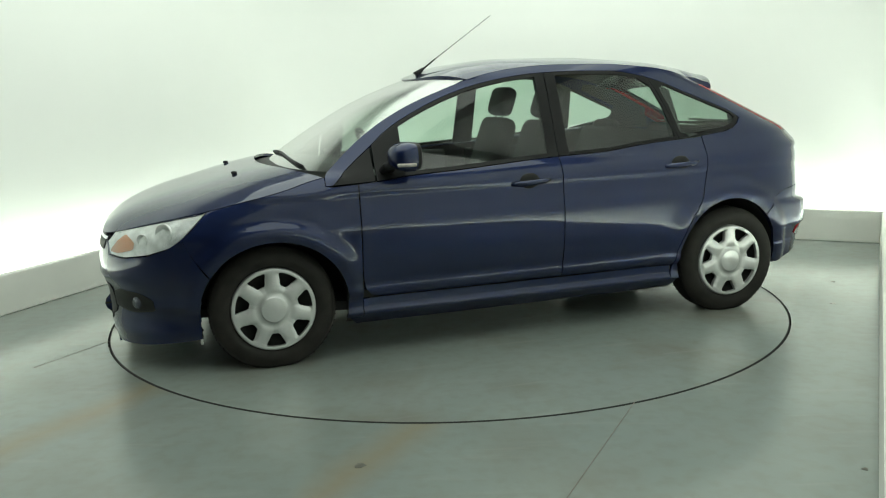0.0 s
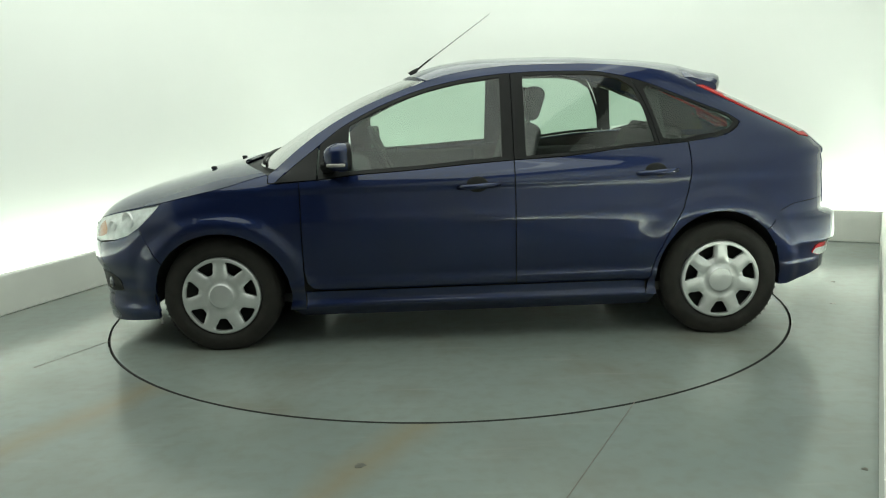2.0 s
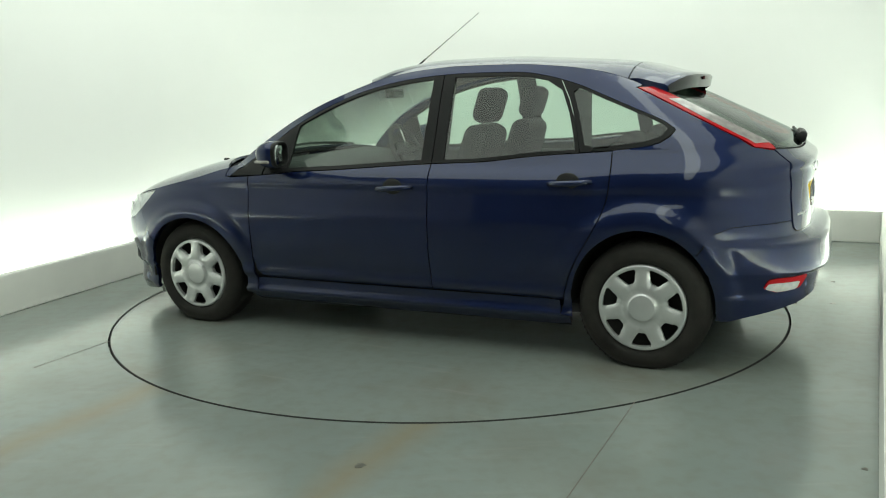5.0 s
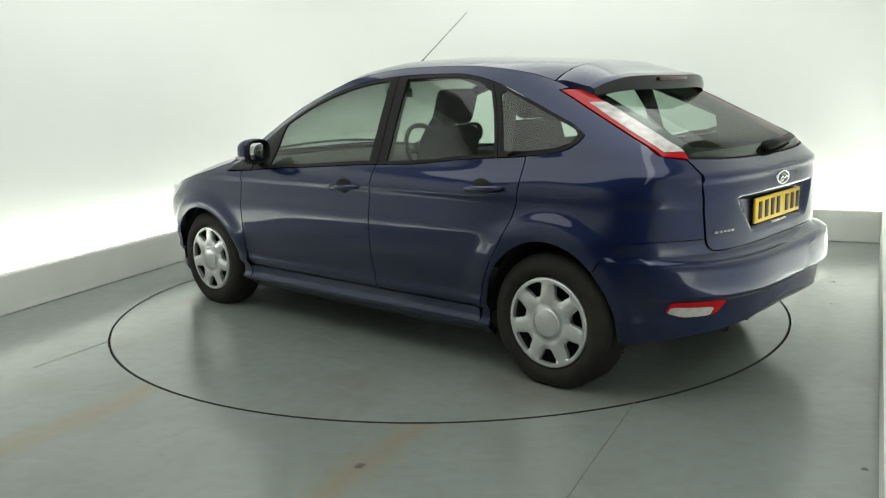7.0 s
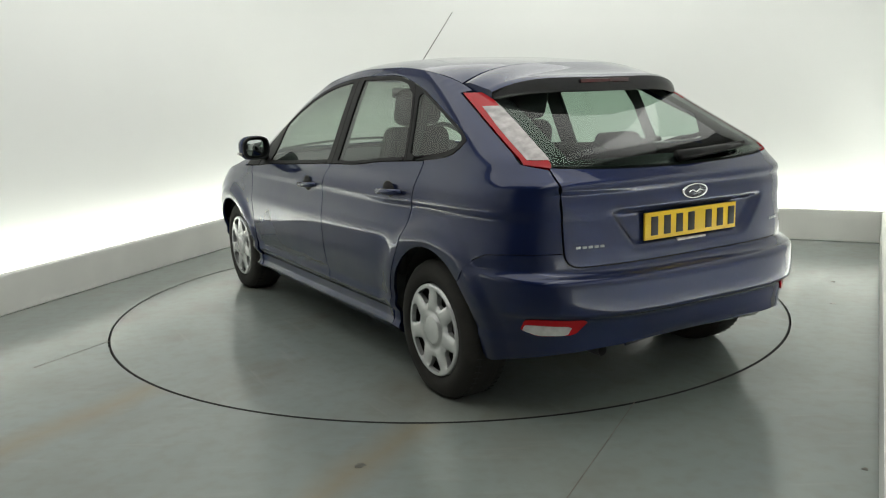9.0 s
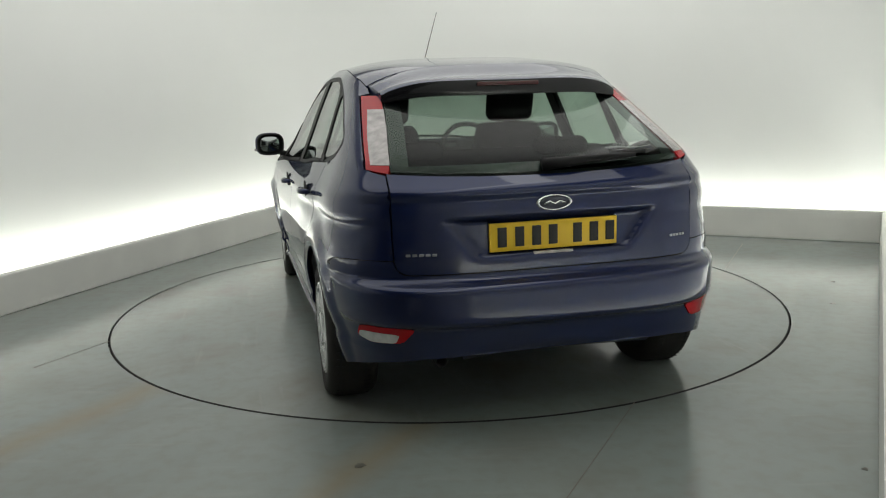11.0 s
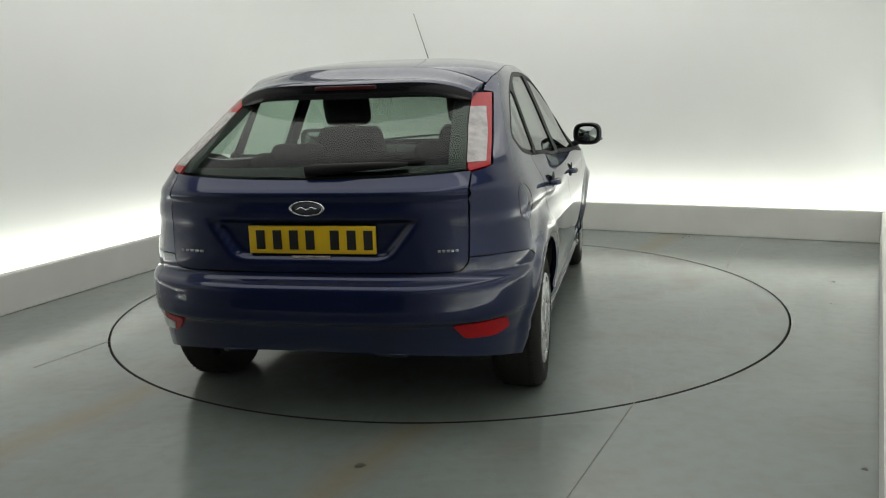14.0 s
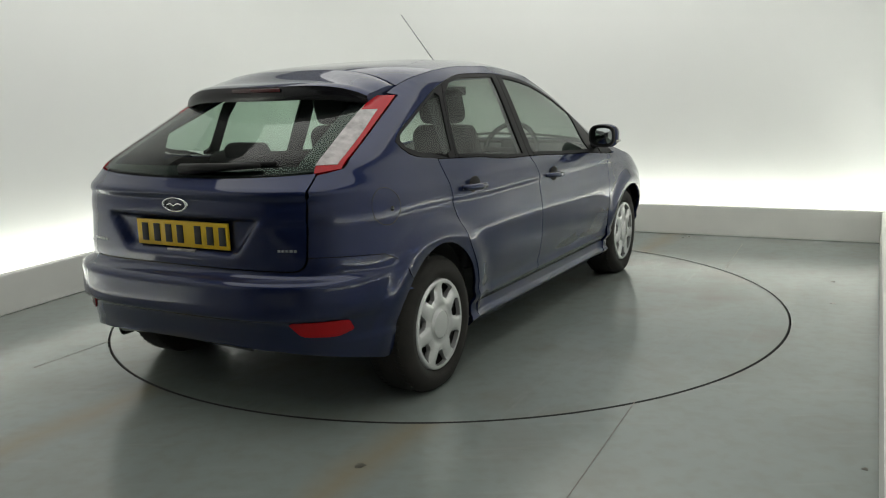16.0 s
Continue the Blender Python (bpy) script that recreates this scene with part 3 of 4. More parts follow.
def build_side(s):
    o = (0, s, 0.15)
    # body side in one piece: pillars, roof rail and rear quarter
    lamp_edge = [(XR(LAMP_OUT(z), z) + 0.006, z) for z in np.linspace(1.312, 1.035, 9)]
    hatch_edge = [(XR(0.620, z), z) for z in np.linspace(1.015, 0.702, 12)]
    poly = run(RAIL, 1.03, -1.255, 44) + lamp_edge + hatch_edge
    poly += [(-1.80, 0.698), (-1.70, 0.689), (-1.635, 0.660), (-1.592, 0.612), (-1.563, 0.566)]
    poly += arch(ARCH_R, 135, -12, 34)
    poly += [(-0.925, 0.235)] + curve_between([(x - 0.006, z) for x, z in DOOR_REAR])
    poly += run(BELT, -1.158, -1.32, 4, 0.001) + [(-1.375, 1.058), (-1.415, 1.085), (-1.437, 1.115)]
    poly += run(WIN_TOP, -1.43, 1.0, 50) + [(1.03, 0.885)]
    part("body_side", sheet(poly, side(s), (0.035, 0.018), 0.016, o), PAINT, car)
    # front wing
    poly = [(0.875, 0.205), (0.875, 0.881)] + run(BELT, 0.88, 1.0, 4, -0.003) + [(1.035, 0.883)]
    poly += run(WING_TOP, 1.035, 1.60, 14, -0.002)
    poly += [(1.66, 0.725), (1.72, 0.672), (1.69, 0.60)] + arch(ARCH_F, 33, 196, 34)
    part("front_wing", sheet(poly, side(s), (0.03, 0.016), 0.016, o), PAINT, car)
    # doors
    poly = [(0.869, 0.42), (0.858, 0.36), (0.83, 0.322), (0.78, 0.308)] + [(-0.233, 0.308)] + run(BELT, -0.233, 0.869, 20, -0.002)
    fd = part("front_door", sheet(poly, side(s), (0.05, 0.014), 0.016, o), PAINT, car)
    poly = [(-0.239, 0.308)] + curve_between(DOOR_REAR) + run(BELT, -1.15, -0.239, 18, -0.002)
    rd = part("rear_door", sheet(poly, side(s), (0.05, 0.014), 0.016, o), PAINT, car)
    # sill
    poly = [(0.90, 0.158), (0.935, 0.20), (0.87, 0.203), (0.868, 0.30), (-0.918, 0.30), (-0.922, 0.232), (-0.97, 0.225), (-0.955, 0.158)]
    part("side_skirt", sheet(poly, side(s), (0.05, 0.012), 0.03, o), PAINT, car)
    # dark inner shell behind the gaps
    poly = [(0.95, 0.17), (0.95, 0.89)] + run(BELT, 0.95, -1.3, 14, -0.012) + [(-1.55, 0.98), (-1.75, 0.9), (-1.72, 0.5)] + arch(ARCH_R, 150, -10, 20, 0.02)
    part("inner_shell", sheet(poly, side(s, 0.028), (0.08, 0.06), 0, o), UNDER, car)
    # window frames and glass
    fg = run(WIN_TOP, 0.62, -0.180, 16, -0.019)
    poly = [(0.775, BELT(0.775) + 0.003)] + run(WIN_TOP, 0.77, -0.234, 22, -0.003) + [(-0.234, BELT(-0.234) + 0.003), (-0.175, BELT(-0.175) + 0.003)]
    poly += fg[::-1] + [(0.63, BELT(0.63) + 0.003)]
    part("window_frame", sheet(poly, side(s), (0.04, 0.04), 0.012, o), BLACK_TRIM, fd, "black door window frame")
    part("window_glass", sheet([(0.63, BELT(0.63) + 0.004)] + fg + run(BELT, -0.175, 0.58, 8, 0.004), side(s, 0.006), (0.05, 0.05), 0, o), GLASS, fd, "green-tinted side window")
    poly = run(BELT, 0.63, -0.175, 12, 0.0035) + run(BELT, -0.175, 0.63, 12, 0.021)
    part("window_seal", sheet(poly, side(s, -0.003), (0.05, 0.02), 0.01, o), BLACK_TRIM, fd)
    poly = [(0.785, BELT(0.785) + 0.003)] + [(0.785, WIN_TOP(0.785) - 0.004)] + run(WIN_TOP, 0.80, 0.99, 8, -0.004) + [(1.015, 0.886)]
    part("mirror_triangle", sheet(poly, side(s), (0.03, 0.03), 0.012, o), BLACK_TRIM, car)
    rg = run(WIN_TOP, -0.300, -0.80, 12, -0.019) + [(-0.882, 1.31), (-0.930, 1.20), (-0.974, 1.05)]
    poly = [(-0.239, BELT(-0.239) + 0.003)] + run(WIN_TOP, -0.239, -0.87, 16, -0.003) + [(-0.918, 1.27), (-0.966, 1.15), (-1.0, BELT(-1.0) + 0.003), (-0.978, BELT(-0.978) + 0.003)]
    poly += rg[::-1] + [(-0.30, BELT(-0.30) + 0.003)]
    part("window_frame", sheet(poly, side(s), (0.04, 0.04), 0.012, o), BLACK_TRIM, rd, "black door window frame")
    part("window_glass", sheet([(-0.30, BELT(-0.3) + 0.004)] + rg + run(BELT, -0.978, -0.35, 8, 0.004), side(s, 0.006), (0.05, 0.05), 0, o), GLASS, rd, "green-tinted side window")
    poly = run(BELT, -0.30, -0.976, 12, 0.0035) + run(BELT, -0.976, -0.30, 12, 0.018)
    part("window_seal", sheet(poly, side(s, -0.003), (0.05, 0.02), 0.01, o), BLACK_TRIM, rd)
    qg = [(-1.06, 1.036), (-1.020, 1.050), (-0.978, 1.19), (-0.938, 1.30)] + run(WIN_TOP, -0.965, -1.38, 10, -0.014) + [(-1.40, 1.12), (-1.375, 1.088), (-1.30, 1.064), (-1.2, 1.052)]
    poly = [(-1.004, BELT(-1.004) + 0.003), (-0.970, 1.15), (-0.923, 1.27), (-0.875, WIN_TOP(-0.875) - 0.003)] + run(WIN_TOP, -0.90, -1.425, 12, -0.003)
    poly += [(-1.432, 1.115), (-1.41, 1.09), (-1.37, 1.064)] + run(BELT, -1.31, -1.07, 6, 0.004)
    poly += qg[::-1] + [(-1.056, BELT(-1.056) + 0.004)] + run(BELT, -1.045, -1.012, 3, 0.004)
    part("window_frame", sheet(poly, side(s), (0.04, 0.04), 0.012, o), BLACK_TRIM, car, "black quarter window surround")
    part("quarter_glass", sheet(qg, side(s, 0.005), (0.05, 0.05), 0, o), GLASS, car, "small tinted quarter window")
    # wheel arch liners
    for spec in (ARCH_F, ARCH_R):
        bm = bmesh.new()
        loops = [[bm.verts.new((x, s * y, z)) for x, z in arch(spec, -8, 188, 28, 0.012)] for y in ((0.85, 0.58) if spec is ARCH_F else (0.80, 0.55))]
        for k in range(28):
            bm.faces.new((loops[0][k], loops[0][k + 1], loops[1][k + 1], loops[1][k]))
        bm.faces.new(loops[1])
        part("arch_liner", bm, UNDER, car)
    # handles: scoop as a flat dark disc, its shade put into the colour; grip
    for door, cx, cz in ((fd, -0.04, 0.838), (rd, -0.965, 0.878)):
        y = Y(cx, cz)
        bm = lathe([(0.0, 0.0), (0.050, 0.0005), (0.056, -0.004)], 28)
        bm.transform(Matrix.Translation((cx - 0.0, s * (y + 0.004), cz + 0.008)) @ Matrix.Diagonal((1.0, s, 0.72, 1)))
        part("handle_shade", bm, GAP_DARK, door, "flat dark disc painting the shade of the handle's recess")
        g = tube([(cx + 0.10, s * (y - 0.002), cz - 0.008), (cx + 0.075, s * (y + 0.022), cz - 0.004), (cx, s * (y + 0.032), cz), (cx - 0.075, s * (y + 0.024), cz + 0.004), (cx - 0.115, s * (y - 0.002), cz + 0.006)],
                 [0.010, 0.014, 0.015, 0.014, 0.010], 10)
        part("door_handle", g, PAINT, door)
    # headlight
    poly = [(1.603, 0.788)] + run(WING_TOP, 1.64, 2.03, 10, -0.004) + [(2.068, 0.64), (2.066, 0.588), (1.99, 0.582), (1.88, 0.60), (1.78, 0.632), (1.72, 0.675)]
    hl = part("headlight", sheet(poly, side(s, 0.02), (0.03, 0.02), 0.01, (0.5, s, 0)), HEAD_CHROME, car, "clear headlight with chrome reflector")
    part("headlight_cover", sheet(poly, side(s, 0.001), (0.03, 0.02), 0.01, (0.5, s, 0)), LENS_COVER, hl)
    poly = [(1.975, 0.690), (2.02, 0.655), (2.062, 0.60), (2.02, 0.597), (1.945, 0.622), (1.938, 0.655)]
    part("indicator", sheet(soften(poly), side(s, 0.016), (0.02, 0.02), 0, (0.5, s, 0)), AMBER_LENS, hl, "amber front indicator")
    for hx, hz, r in ((1.80, 0.70, 0.048), (1.90, 0.668, 0.030)):
        bm = lathe([(0.0, -0.02), (r * 0.5, -0.018), (r * 0.9, 0.0), (r, 0.002), (r, -0.01)], 24)
        bm.transform(Matrix.Translation((hx, s * (Y(hx, hz) - 0.012), hz)) @ Matrix.Rotation(-s * 0.7, 4, "Z") @ Matrix.Diagonal((1, s, 1, 1)))
        part("reflector", bm, HEAD_CHROME, hl)
    # fog lamp recess in the front bumper
    poly = [(1.87, 0.315), (1.88, 0.375), (1.94, 0.405), (2.03, 0.415), (2.065, 0.395), (2.062, 0.31), (1.97, 0.298)]
    fr = part("fog_recess", sheet(soften(poly), side(s, -0.004), (0.03, 0.03), 0.006, (0.5, s, 0)), BLACK_TRIM, car, "black fog lamp recess in the bumper")
    bm = lathe([(0.0, 0.004), (0.024, 0.003), (0.03, 0.0), (0.03, -0.008)], 20)
    bm.transform(Matrix.Translation((1.955, s * (Y(1.955, 0.355) + 0.004), 0.355)) @ Matrix.Rotation(-s * 0.8, 4, "Z") @ Matrix.Diagonal((1, s, 1, 1)))
    part("fog_lamp", bm, BADGE_BLUE, fr, "dark glass fog lamp")
    # tail light
    zs = np.linspace(1.035, 1.312, 12)
    poly = [(s * (LAMP_OUT(z) - 0.002), z) for z in zs] + [(s * LAMP_IN(z), z) for z in zs[::-1]] + [(s * 0.608, 1.022)]
    tl = part("tail_light", sheet(poly, rear(-0.003), (0.015, 0.02), 0.02, (-1, s * 0.5, 0.2)), RED_LENS, car, "tall red tail light beside the rear window")
    zs = np.linspace(1.052, 1.255, 10)
    poly = [(s * (LAMP_OUT(z) - 0.016 - 0.006 * smooth01((z - 1.15) / 0.1)), z) for z in zs] + [(s * (LAMP_IN(z) - 0.002), z) for z in zs[::-1]]
    part("clear_lens", sheet(poly, rear(-0.006), (0.015, 0.02), 0.004, (-1, s * 0.5, 0.2)), CLEAR_LENS, tl, "pale clear lens in the red lamp")
    # lamp low in the rear bumper
    poly = [(s * 0.752, 0.405), (s * 0.748, 0.452), (s * 0.553, 0.449), (s * 0.60, 0.390), (s * 0.71, 0.383)]
    low = part("bumper_lamp", sheet(soften(poly), rear(-0.004), (0.02, 0.02), 0.012, (-1, s * 0.5, 0)), RED_LENS, car, "red reflector lamp in the rear bumper")
    if s > 0:
        poly = [(0.748, 0.402), (0.746, 0.428), (0.612, 0.424), (0.625, 0.389), (0.71, 0.385)]
        part("reversing_lens", sheet(soften(poly), rear(-0.007), (0.02, 0.02), 0.004, (-1, 0.5, 0)), WHITE_LENS, low, "white reversing lens")
    # door mirror
    m = new("door_mirror")
    m.parent = car
    turn = Matrix.Translation((0.635, s * 0.955, 1.012)) @ Matrix.Rotation(s * 0.18, 4, "Z")
    bm = pod([(-0.022, 0.93), (-0.015, 1.0), (0.02, 1.0), (0.05, 0.90), (0.075, 0.72), (0.092, 0.45), (0.098, 0.0)], 0.090, 0.072)
    bm.transform(turn)
    part("housing", bm, PAINT, m)
    bm = pod([(-0.030, 0.84), (-0.040, 0.90), (-0.040, 0.96), (-0.032, 1.0), (-0.014, 1.0)], 0.088, 0.070)
    bm.transform(turn)
    part("mirror_surround", bm, BLACK_TRIM, m, "black plastic mirror surround")
    bm = pod([(-0.034, 0.0), (-0.034, 0.86), (-0.026, 0.87), (-0.026, 0.0)], 0.088, 0.070)
    bm.transform(turn)
    part("mirror_glass", bm, MIRROR, m, "silvered mirror glass")
    bm = box(0.095, 0.03, 0.018, None, 0.007, 2)
    bm.transform(Matrix.Translation((0.660, s * 1.034, 0.978)) @ Matrix.Rotation(-s * 0.12, 4, "Z"))
    part("indicator", bm, CLEAR_LENS, m, "pale side indicator")
    bm = box(0.07, 0.16, 0.035, None, 0.012, 2)
    bm.transform(Matrix.Translation((0.72, s * 0.865, 0.945)) @ Matrix.Rotation(s * 0.35, 4, "X"))
    part("mirror_foot", bm, BLACK_TRIM, m)


build_side(1)
build_side(-1)


def roof_point(x, t):
    zr = RAIL(x)
    return Vector((x, t * (Y(x, zr) - 0.003), zr + 0.002 + (max(ROOF_MID(x), zr) - zr) * (1 - abs(t) ** 3.6)))


def bonnet_point(x, t):
    zt = WING_TOP(x)
    return Vector((x, t * (Y(x, zt) - 0.004), zt + 0.001 + (max(BONNET_MID(x), zt) - zt) * (1 - abs(t) ** 4.2)))


def recess(y, z):
    """The tailgate's hollow round the number plate."""
    half = 0.30 + 0.11 * (z - 0.70) / 0.14
    a = smooth01((half - abs(y)) / 0.03 + 0.5)
    b = smooth01((z - 0.69) / 0.03) * smooth01((0.855 - z) / 0.02)
    return 0.032 * a * b


def build_top_and_ends():
    ts = np.linspace(-1, 1, 21)
    # roof
    poly = [(0.355 - 0.15 * abs(t) ** 2.2, t) for t in ts] + [(-1.180, t) for t in ts[::-1]]
    part("roof", sheet(poly, roof_point, (0.04, 0.08), 0.014, (0, 0, 1)), PAINT, car)
    # bonnet
    poly = [(2.105, t) for t in ts] + [(1.28 - 0.24 * abs(t) ** 2.5, t) for t in ts[::-1]]
    bonnet = part("bonnet", sheet(poly, bonnet_point, (0.03, 0.06), 0.014, (0, 0, 1)), PAINT, car)
    for y in (-0.33, 0.33):
        p = bonnet_point(1.43, y / 0.74)
        bm = box(0.03, 0.03, 0.016, Matrix.Translation(p + Vector((0, 0, 0.007))), 0.006)
        part("washer_jet", bm, BLACK_TRIM, bonnet)
    # cowl under the windscreen
    poly = [(1.285 - 0.24 * abs(t) ** 2.5, t) for t in ts] + [(1.10 - 0.22 * abs(t) ** 2.5, t) for t in ts[::-1]]
    part("cowl", sheet(poly, lambda x, t: bonnet_point(x, t * 0.995) + Vector((0, 0, -0.03)), (0.04, 0.1), 0.01, (0, 0, 1)), BLACK_TRIM, car)
    # windscreen
    zs = np.linspace(0.945, 1.35, 14)
    xs = np.linspace(1.03, 0.2, 200)
    edge = []
    for z in zs:
        x = min(xs, key=lambda v: abs(RAIL(v) - z))
        edge.append((Y(x, z) - 0.006, z, x))
    top = []
    for t in np.linspace(0.97, -0.97, 17):
        p = roof_point(0.358 - 0.15 * abs(t) ** 2.2, t)
        top.append((p.y, p.z - 0.002))
    poly = [(y, z) for y, z, _ in edge] + top + [(-y, z) for y, z, _ in edge[::-1]]
    def screen(y, z):
        zc = min(max(z, zs[0]), zs[-1])
        ye = float(np.interp(zc, [e[1] for e in edge], [e[0] for e in edge]))
        xe = float(np.interp(zc, [e[1] for e in edge], [e[2] for e in edge]))
        return Vector((SCREEN_X(z) - 0.004 - (SCREEN_X(zc) - xe) * min(abs(y) / ye, 1.0) ** 3.0, y, z))
    part("windscreen", sheet(poly, screen, (0.07, 0.05), 0, (1, 0, 0.5)), SCREEN, car, "large raked windscreen")
    # wipers
    for y0, y1 in ((-0.05, 0.60), (-0.62, -0.02)):
        pts = []
        for k in range(7):
            y = y0 + (y1 - y0) * k / 6
            z = 0.992 - 0.035 * (y / 0.6) ** 2
            pts.append(screen(y, z) + Vector((0.012, 0, 0.006)))
        part("wiper", tube(pts, 0.009, 6), BLACK_TRIM, car)
    # tailgate
    low = [(y, 0.648) for y in np.linspace(-0.558, 0.558, 23)]
    up = [(y, 1.0 + 0.02 * (abs(y) / 0.6) ** 2) for y in np.linspace(0.614, -0.614, 25)]
    gate = part("tailgate", sheet(low + [(0.580, 0.652), (0.597, 0.663), (0.608, 0.680), (0.612, 0.705)] + up + [(-0.612, 0.705), (-0.608, 0.680), (-0.597, 0.663), (-0.580, 0.652)], lambda y, z: Vector((XR(y, z) + recess(y, z) - 0.003, y, z)), (0.02, 0.012), 0.018, (-1, 0, 0)), PAINT, car)
    part("tailgate_backing", sheet([(-0.63, 0.62), (0.63, 0.62), (0.625, 1.02), (-0.625, 1.02)], rear(0.045), (0.1, 0.06), 0, (-1, 0, 0)), UNDER, gate)
    zs = np.linspace(1.028, 1.33, 10)
    poly = [(y, 1.005 + 0.02 * (abs(y) / 0.6) ** 2) for y in np.linspace(-0.60, 0.60, 21)]
    poly += [(LAMP_IN(z) - 0.006, z) for z in zs] + [(-LAMP_IN(z) + 0.006, z) for z in zs[::-1]]
    part("rear_window", sheet(poly, rear(0.002), (0.06, 0.04), 0.006, (-1, 0, 0.4)), REAR_GLASS, gate, "wide tinted rear window")
    # black print round the rear window
    for s in (-1, 1):
        poly = [(s * (LAMP_IN(z) - 0.008), z) for z in zs] + [(s * (LAMP_IN(z) - 0.072), z) for z in zs[::-1]]
        part("window_border", sheet(poly, rear(0.009), (0.05, 0.05), 0, (-1, 0, 0.4)), GLOSS_BLACK, gate)
    poly = [(y, 1.01 + 0.02 * (abs(y) / 0.6) ** 2) for y in np.linspace(-0.58, 0.58, 15)] + [(y, 1.045) for y in np.linspace(0.58, -0.58, 15)]
    part("window_border", sheet(poly, rear(0.008), (0.06, 0.04), 0, (-1, 0, 0.4)), GLOSS_BLACK, gate)
    # rear wiper
    w = new("rear_wiper")
    w.parent = car
    def on_glass(y, z, off):
        return Vector((XR(y, z) - off, y, z + off * 0.5))
    part("arm", tube([on_glass(0.02, 1.028, 0.012), on_glass(-0.10, 1.032, 0.020), on_glass(-0.26, 1.040, 0.020), on_glass(-0.38, 1.046, 0.015)], [0.026, 0.021, 0.015, 0.009], 10), BLACK_TRIM, w)
    part("blade", tube([on_glass(-0.02, 1.043, 0.008), on_glass(-0.2, 1.050, 0.008), on_glass(-0.44, 1.058, 0.008)], 0.008, 6), BLACK_TRIM, w)
    # spoiler over the rear window: a raised blade with closed ends
    def blade(v, t):
        k = smooth01(v)
        start = roof_point(-1.184, t)
        e = abs(t) ** 5
        x = -1.184 + v * (-1.462 + 0.055 * t * t + 0.045 * e + 1.184)
        y = start.y * 0.99 + (t * 0.540 - start.y * 0.99) * k
        z = start.z + (1.384 - 0.010 * (1 - t * t) - start.z) * (v * (2 - v) * 0.55 + 0.45 * k)
        return Vector((x, y, z - 0.010 * max(0.0, v - 0.9) / 0.1 - 0.062 * e * k))
    def blade_under(v, t):
        p = blade(v, t)
        p.z -= 0.046 + 0.018 * v - 0.022 * v * abs(t) ** 5
        return p
    ts2 = np.linspace(-1, 1, 25)
    poly = [(0.0, t) for t in ts2] + [(1.0, t) for t in ts2[::-1]]
    sp = part("spoiler", sheet(poly, blade, (0.1, 0.06), 0.004, (0, 0, 1)), PAINT, car)
    part("spoiler_underside", sheet(poly, blade_under, (0.12, 0.08), 0, (0, 0, -1)), GLOSS_BLACK, sp, "gloss black spoiler underside")
    lip = [(t, 0.0) for t in ts2] + [(t, 1.0) for t in ts2[::-1]]
    part("spoiler_lip", sheet(lip, lambda t, w: blade(1.0, t).lerp(blade_under(1.0, t), w) + Vector((-0.006 * math.sin(w * math.pi), 0, 0)), (0.06, 0.25), 0, (-1, 0, 0)), GLOSS_BLACK, sp, "gloss black spoiler lip")
    for e in (-1, 1):
        poly = [(v, 0.0) for v in np.linspace(0, 1, 9)] + [(v, 1.0) for v in np.linspace(1, 0, 9)]
        part("spoiler_end", sheet(poly, lambda v, w, e=e: blade(v, e).lerp(blade_under(v, e), w), (0.12, 0.3), 0, (0, e, 0)), PAINT, sp)
    bm = box(0.008, 0.28, 0.018, Matrix.Translation((-1.470, 0, 1.348)), 0.003)
    part("brake_light", bm, BRAKE_LENS, sp, "dull red high-level brake light strip")
    # rear bumper
    def bump_rear(sdeg, z):
        a = radians(90 - abs(sdeg))
        n = TAIL_N(z)
        x = TAIL_0(z) - (TAIL_0(z) - TAIL(z)) * math.sin(a) ** (2 / n)
        y = max(Y(x, max(z, 0.36)) - flare(x, max(z, 0.36)) + flare(x, z) - 0.20 * max(0.0, 0.36 - z), 0.0) if abs(sdeg) > 0.01 else 0.0
        return Vector((x, math.copysign(y, sdeg) if sdeg else 0, z))
    def deg_of(x, z):
        f = min(max((TAIL_0(z) - x) / (TAIL_0(z) - TAIL(z)), 0), 1)
        return 90 - math.degrees(math.asin(f ** (TAIL_N(z) / 2)))
    half = [(deg_of(x, z), z) for x, z in [(-1.5652, 0.5632), (-1.5942, 0.6098), (-1.6368, 0.6575), (-1.7008, 0.6862), (-1.80, 0.695)]]
    half += [(deg_of(XR(y, z), z), z) for y, z in ((0.70, 0.698), (0.621, 0.698), (0.616, 0.677), (0.603, 0.657), (0.584, 0.646), (0.562, 0.6425))]
    topline = half + [(k, 0.642) for k in np.linspace(half[-1][0] * 0.93, -half[-1][0] * 0.93, 17)] + [(-d, z) for d, z in half[::-1]]
    arch_pts = [(deg_of(x, z), z) for x, z in arch(ARCH_R, 135.3, 188, 10)]
    low_edge = [(deg_of(x, z), z) for x, z in [(-1.64 - 0.05 * k, 0.236 + 0.012 * k) for k in range(1, 8)]]
    mid_edge = [(low_edge[-1][0] * (1 - k / 6), 0.325 + 0.008 * k / 6) for k in range(1, 6)]
    bottom = low_edge + mid_edge + [(0.0, 0.335)] + [(-d, z) for d, z in (low_edge + mid_edge)[::-1]]
    poly = arch_pts + bottom + [(-d, z) for d, z in arch_pts[::-1]] + topline[::-1]
    part("rear_bumper", sheet(poly, bump_rear, (1.2, 0.012), 0.02, (-1, 0, 0)), PAINT, car)
    # exhaust
    bm = lathe([(0.020, 0.0), (0.024, 0.0), (0.024, -0.25), (0.020, -0.25), (0.020, 0.0)], 16)
    bm.transform(Matrix.Translation((-1.97, 0.45, 0.298)) @ Matrix.Rotation(radians(90), 4, "Z"))
